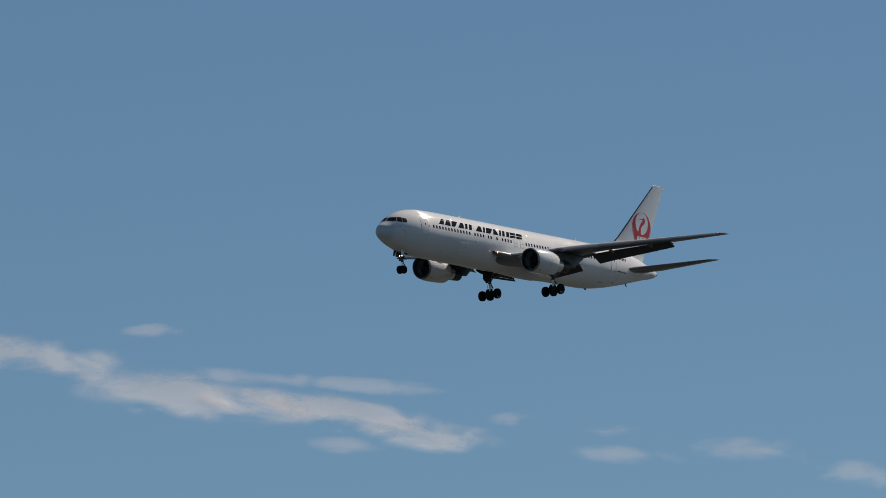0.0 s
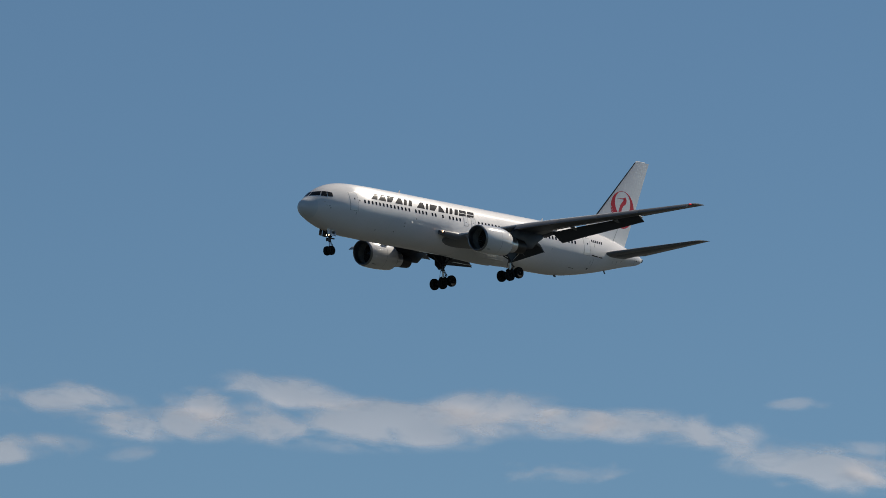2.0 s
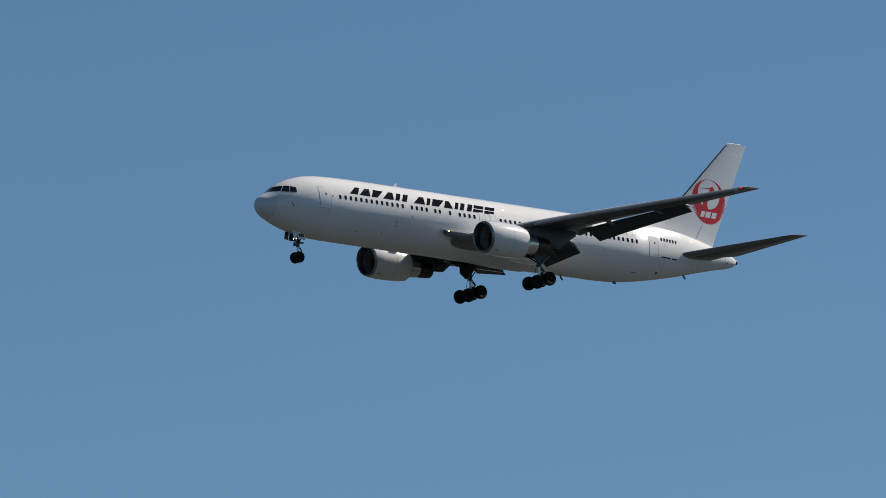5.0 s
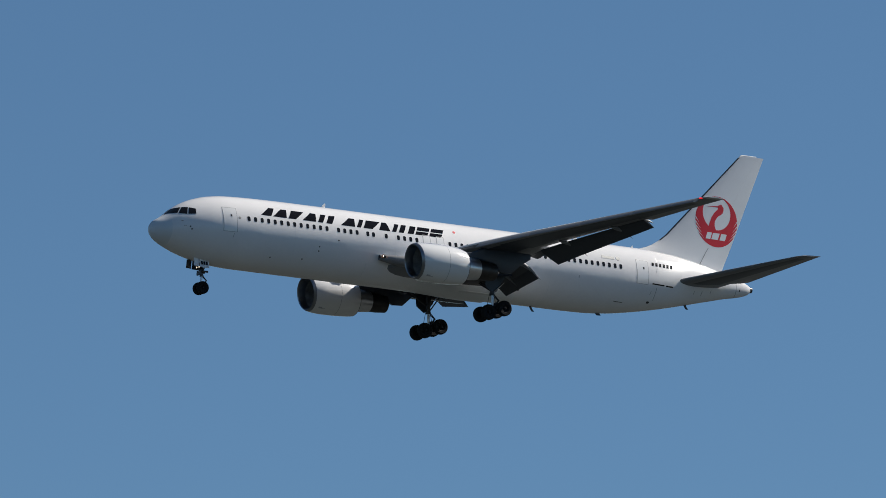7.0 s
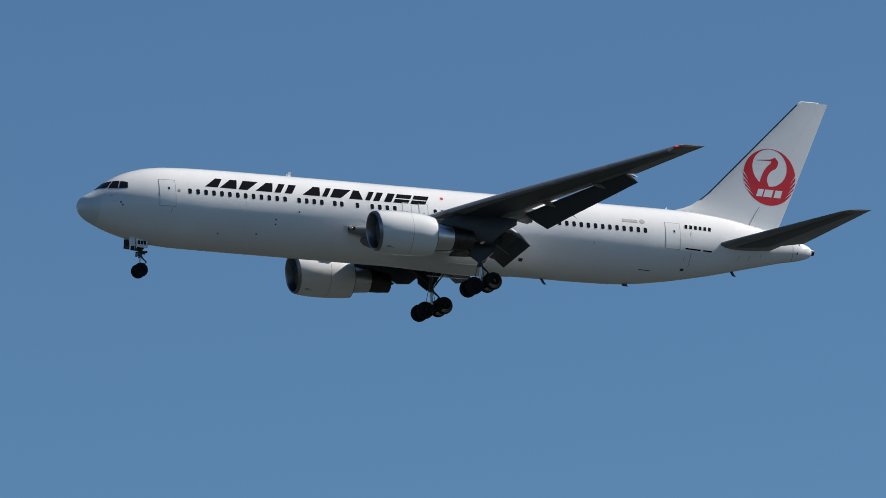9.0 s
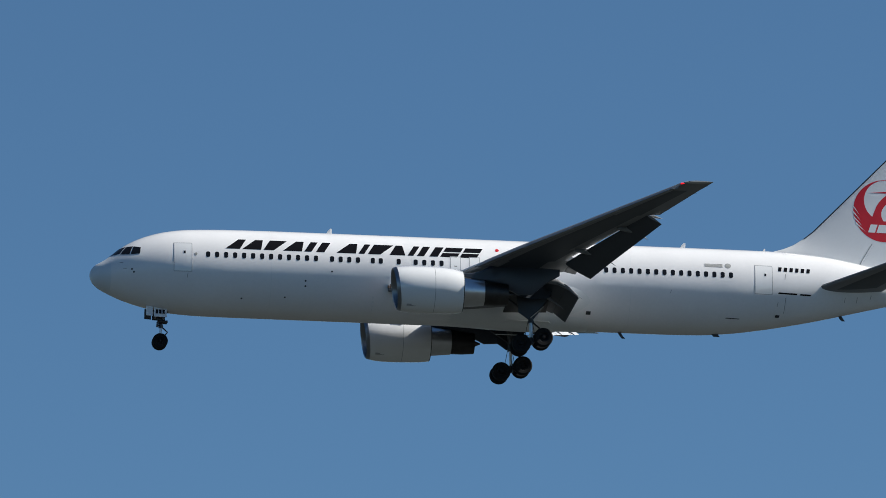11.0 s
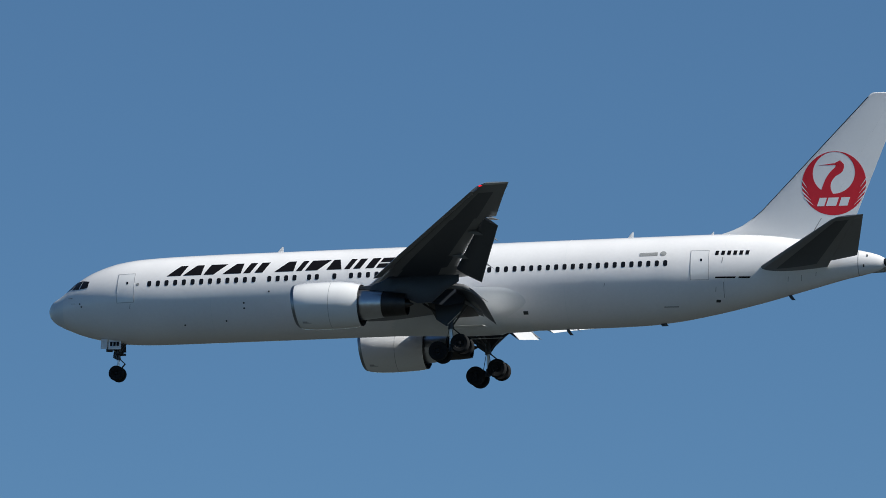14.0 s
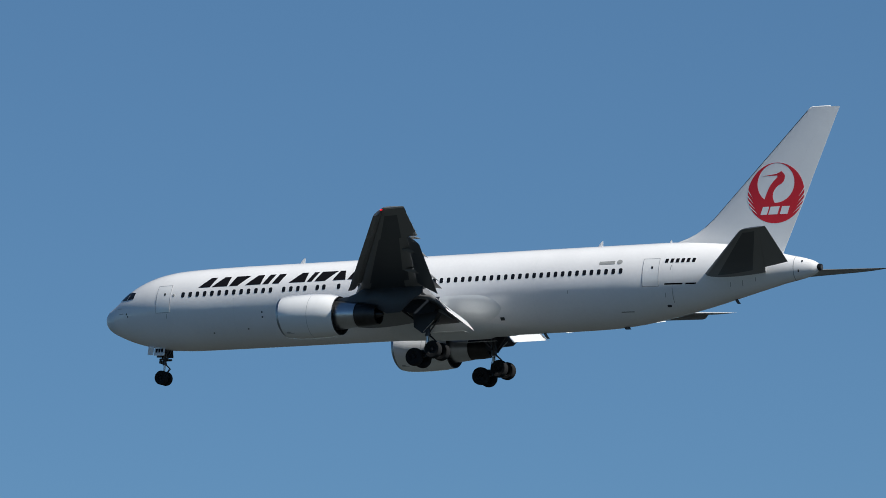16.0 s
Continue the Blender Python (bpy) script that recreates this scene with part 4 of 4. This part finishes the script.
def build_nose_gear():
    ax = Vector((-4.50, 0, -4.60))
    bm = bmesh.new()
    tube(bm, (-4.62, 0, -2.3), (-4.55, 0, -3.65), 0.12, 0.12, 16)
    tube(bm, (-4.555, 0, -3.58), (-4.553, 0, -3.72), 0.15, 0.15, 16)
    tube(bm, (-4.55, 0, -3.65), ax, 0.08, 0.08, 14, 1)
    tube(bm, ax - Vector((0, 0.42, 0)), ax + Vector((0, 0.42, 0)), 0.07, 0.07, 12)
    strut = part("nose_gear", bm, [STEEL, METAL], airliner, "steel nose landing-gear strut, lowered")
    for dy in (-0.29, 0.29):
        m = Matrix.Translation(ax + Vector((0, dy, 0)))
        placed("tyre", NOSE_TYRE, m, strut, "black rubber tyre")
        placed("rim", NOSE_RIM, m, strut, "dark grey wheel rim")
    bm = bmesh.new()
    for dy in (-0.12, 0.12):
        tube(bm, (-4.56, dy, -3.3), (-5.05, dy * 2.2, -2.5), 0.05, 0.05, 8)
    tube(bm, (-4.5, 0, -3.5), (-4.0, 0, -2.45), 0.05, 0.05, 8)
    part("drag_brace", bm, STEEL, strut, "steel drag brace")
    bm = bmesh.new()
    for p, q in (((-4.66, 0, -3.7), (-4.98, 0, -3.98)), ((-4.98, 0, -3.98), (-4.62, 0, -4.4))):
        for dy in (-0.07, 0.07):
            tube(bm, Vector(p) + Vector((0, dy, 0)), Vector(q) + Vector((0, dy * 0.4, 0)), 0.03, 0.028, 8)
    part("torque_link", bm, STEEL, strut, "scissor torque link")
    bm = bmesh.new()
    for sg in (-1, 1):
        tube(bm, (-4.30, 0.24 * sg, -3.35), (-4.95, 0.24 * sg, -3.35), 0.075, 0.075, 10)
    slab(bm, [(-4.28, -0.3, -3.42), (-4.28, 0.3, -3.42), (-4.28, 0.3, -3.62), (-4.28, -0.3, -3.62)], (-0.12, 0, 0), 0, 0.01)
    part("steering_jack", bm, STEEL, strut, "steering jacks on the strut")
    for dy in (-0.17, 0.17):
        bm = bmesh.new()
        lamp_unit(bm, Vector((-4.20, dy, -3.02)), 0.10)
        part("taxi_light", bm, [DARK, TAXI], strut, "small glowing taxi lamp")
    # door leaves hanging beside the strut
    for sg in (-1, 1):
        for x0, x1, zt, zb in ((3.55, 3.98, -2.42, -3.06), (4.04, 4.86, -2.48, -3.12)):
            bm = bmesh.new()
            slab(bm, [(-x0, 0.50 * sg, zt), (-x1, 0.50 * sg, zt - 0.04), (-x1, 0.60 * sg, zb - 0.03), (-x0, 0.60 * sg, zb)], (0, 0.035 * sg, 0), 0, 0.01)
            bmesh.ops.recalc_face_normals(bm, faces=bm.faces[:])
            # shade on the leaf's inner face is put into its colour
            for f in bm.faces:
                if f.normal.y * sg < -0.7:
                    f.material_index = 1
            part("gear_door", bm, [WHITE, DARKGREY], strut, "white nose-gear door hanging open, shade painted inside")
        for k in range(3):
            bm = bmesh.new()
            x = 4.16 + 0.21 * k
            slab(bm, [(-x, 0.578 * sg, -2.66), (-x - 0.15, 0.578 * sg, -2.66), (-x - 0.15, 0.612 * sg, -2.92), (-x, 0.612 * sg, -2.92)], (0, 0.012 * sg, 0))
            part("door_bar", bm, INK, strut, "small black marking")


build_nose_gear()


# ======== clouds far off on the horizon side ========
def cloud_material(name, most, cover):
    mat = bpy.data.materials.new(name)
    mat.use_nodes = True
    nt = mat.node_tree
    nt.nodes.clear()
    N = nt.nodes.new
    out = N("ShaderNodeOutputMaterial")
    mix, clear = N("ShaderNodeMixShader"), N("ShaderNodeBsdfTransparent")
    body = N("ShaderNodeMixShader")
    dif, tra = N("ShaderNodeBsdfDiffuse"), N("ShaderNodeBsdfTranslucent")
    for s in (dif, tra):
        s.inputs["Color"].default_value = (0.73, 0.715, 0.75, 1)
    body.inputs[0].default_value = 0.85
    nt.links.new(dif.outputs[0], body.inputs[1])
    nt.links.new(tra.outputs[0], body.inputs[2])
    tc, info = N("ShaderNodeTexCoord"), N("ShaderNodeObjectInfo")
    # soft edge: one in the middle, nought at the outline
    mp = N("ShaderNodeMapping")
    mp.inputs["Location"].default_value = (-1, 0, -1)
    mp.inputs["Scale"].default_value = (2, 0, 2)
    ln = N("ShaderNodeVectorMath")
    ln.operation = "LENGTH"
    nt.links.new(tc.outputs["Generated"], mp.inputs["Vector"])
    nt.links.new(mp.outputs[0], ln.inputs[0])
    # billows: two sizes of noise, stretched sideways
    off = N("ShaderNodeMath")
    off.operation = "MULTIPLY"
    off.inputs[1].default_value = 4000
    nt.links.new(info.outputs["Random"], off.inputs[0])
    mp2 = N("ShaderNodeMapping")
    mp2.inputs["Scale"].default_value = (0.033, 0.033, 0.075)
    nt.links.new(tc.outputs["Object"], mp2.inputs["Vector"])
    sh = N("ShaderNodeVectorMath")
    sh.operation = "ADD"
    nt.links.new(mp2.outputs[0], sh.inputs[0])
    nt.links.new(off.outputs[0], sh.inputs[1])
    n1 = N("ShaderNodeTexNoise")
    n1.inputs["Scale"].default_value, n1.inputs["Detail"].default_value, n1.inputs["Roughness"].default_value = 1.0, 6, 0.50
    n1.inputs["Distortion"].default_value = 0.4
    nt.links.new(sh.outputs[0], n1.inputs["Vector"])
    # cover = 1.15 - length + 1.7 * (noise - 0.5)
    a = N("ShaderNodeMath")
    a.operation = "MULTIPLY_ADD"
    a.inputs[1].default_value, a.inputs[2].default_value = 3.2, cover
    nt.links.new(n1.outputs["Fac"], a.inputs[0])
    b = N("ShaderNodeMath")
    b.operation = "SUBTRACT"
    nt.links.new(a.outputs[0], b.inputs[0])
    nt.links.new(ln.outputs["Value"], b.inputs[1])
    mr = N("ShaderNodeMapRange")
    mr.interpolation_type = "SMOOTHSTEP"
    mr.inputs["From Min"].default_value, mr.inputs["From Max"].default_value = -0.10, 0.95
    mr.inputs["To Max"].default_value = most
    nt.links.new(b.outputs[0], mr.inputs["Value"])
    # never past the sheet's own outline
    edge = N("ShaderNodeMapRange")
    edge.interpolation_type = "SMOOTHSTEP"
    edge.inputs["From Min"].default_value, edge.inputs["From Max"].default_value = 1.0, 0.6
    nt.links.new(ln.outputs["Value"], edge.inputs["Value"])
    mul = N("ShaderNodeMath")
    mul.operation = "MULTIPLY"
    nt.links.new(mr.outputs[0], mul.inputs[0])
    nt.links.new(edge.outputs[0], mul.inputs[1])
    nt.links.new(mul.outputs[0], mix.inputs[0])
    nt.links.new(clear.outputs[0], mix.inputs[1])
    nt.links.new(body.outputs[0], mix.inputs[2])
    nt.links.new(mix.outputs[0], out.inputs["Surface"])
    return mat


CLOUD = cloud_material("cloud_vapour", 0.49, -0.59)
WISP = cloud_material("thin_cloud_vapour", 0.28, -0.84)
THIN = "thin pale wisp of cloud in the blue sky"
FAR = 4300.0
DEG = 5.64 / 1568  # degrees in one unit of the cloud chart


def cloud(cx, cy, hw, hh, lean=0.0, label="soft grey-white cloud bank low in the sky"):
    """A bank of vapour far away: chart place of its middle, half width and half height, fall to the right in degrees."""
    yaw, up = radians(-49.62 - (cx - 784) * DEG), radians(7.226 - (cy - 700) * DEG)
    scale = FAR * radians(DEG)
    w, h = hw * scale, 0.92 * hh * scale
    bm = bmesh.new()
    nx, nz = 24, 10
    rng = random.Random(int(cx * 7 + cy))
    ph = rng.random() * 50
    grid = []
    for i in range(nx + 1):
        col = []
        for j in range(nz + 1):
            x, z = w * (2 * i / nx - 1), h * (2 * j / nz - 1)
            q = max(0.0, 1 - (x / w) ** 2) * max(0.0, 1 - (z / h) ** 2)
            y = -0.08 * h * math.sqrt(q) - 0.1 * h * q * noise.noise((x * 0.03 + ph, z * 0.05, ph))
            col.append(bm.verts.new((x, y, z)))
        grid.append(col)
    for i in range(nx):
        for j in range(nz):
            bm.faces.new((grid[i][j], grid[i + 1][j], grid[i + 1][j + 1], grid[i][j + 1]))
    me = bpy.data.meshes.new("cloud")
    bm.to_mesh(me)
    bm.free()
    me.materials.append(WISP if label == THIN else CLOUD)
    for p in me.polygons:
        p.use_smooth = True
    ob = new("cloud", me)
    way = Vector((-math.sin(yaw) * math.cos(up), math.cos(yaw) * math.cos(up), math.sin(up)))
    ob.matrix_world = Matrix.Translation(Vector(EYE) + FAR * way) @ Matrix.Rotation(yaw, 4, "Z") @ Matrix.Rotation(radians(lean), 4, "Y")
    return tagged(ob, label, "cloud", "clouds low in the sky")


cloud(330, 690, 390, 62, 1)
cloud(190, 632, 170, 40, 8)
cloud(560, 668, 180, 52, 1)
cloud(860, 698, 240, 44, 4)
cloud(690, 690, 120, 40, 2)
cloud(30, 655, 90, 40, 4)
cloud(1150, 770, 260, 56, 7)
cloud(1440, 806, 190, 42, 9)
cloud(1300, 785, 170, 40, 8)
cloud(1590, 843, 150, 38, 6)
cloud(1290, 740, 190, 20, 5, THIN)
cloud(1480, 755, 190, 20, 4.5, THIN)
cloud(670, 773, 200, 36, -3, THIN)
cloud(1095, 656, 75, 17, -2, THIN)
cloud(1430, 858, 90, 22, 2, THIN)
cloud(1730, 815, 55, 18, 0, THIN)
cloud(1900, 838, 75, 20, 0, THIN)
cloud(1935, 880, 120, 26, 6, THIN)
cloud(2160, 874, 160, 34, 3, THIN)
cloud(2350, 918, 140, 36, 4, THIN)
cloud(-450, 634, 95, 40, 0)
cloud(-190, 652, 190, 48, 4)
cloud(-560, 677, 170, 32, 0, THIN)
cloud(-20, 690, 190, 44, 1)
cloud(-400, 738, 270, 42, -2)
cloud(-100, 735, 70, 30, 0, THIN)


# ======== what moves ========
def motions():
    rows = []
    for t, place, bank, pitch, head in FLIGHT:
        turn = Matrix.Rotation(radians(180 + head), 4, "Z") @ Matrix.Rotation(radians(-pitch), 4, "Y") @ Matrix.Rotation(radians(bank), 4, "X")
        rows.append((t, Matrix.Translation(place) @ turn))
    walk(airliner, rows)


motions()
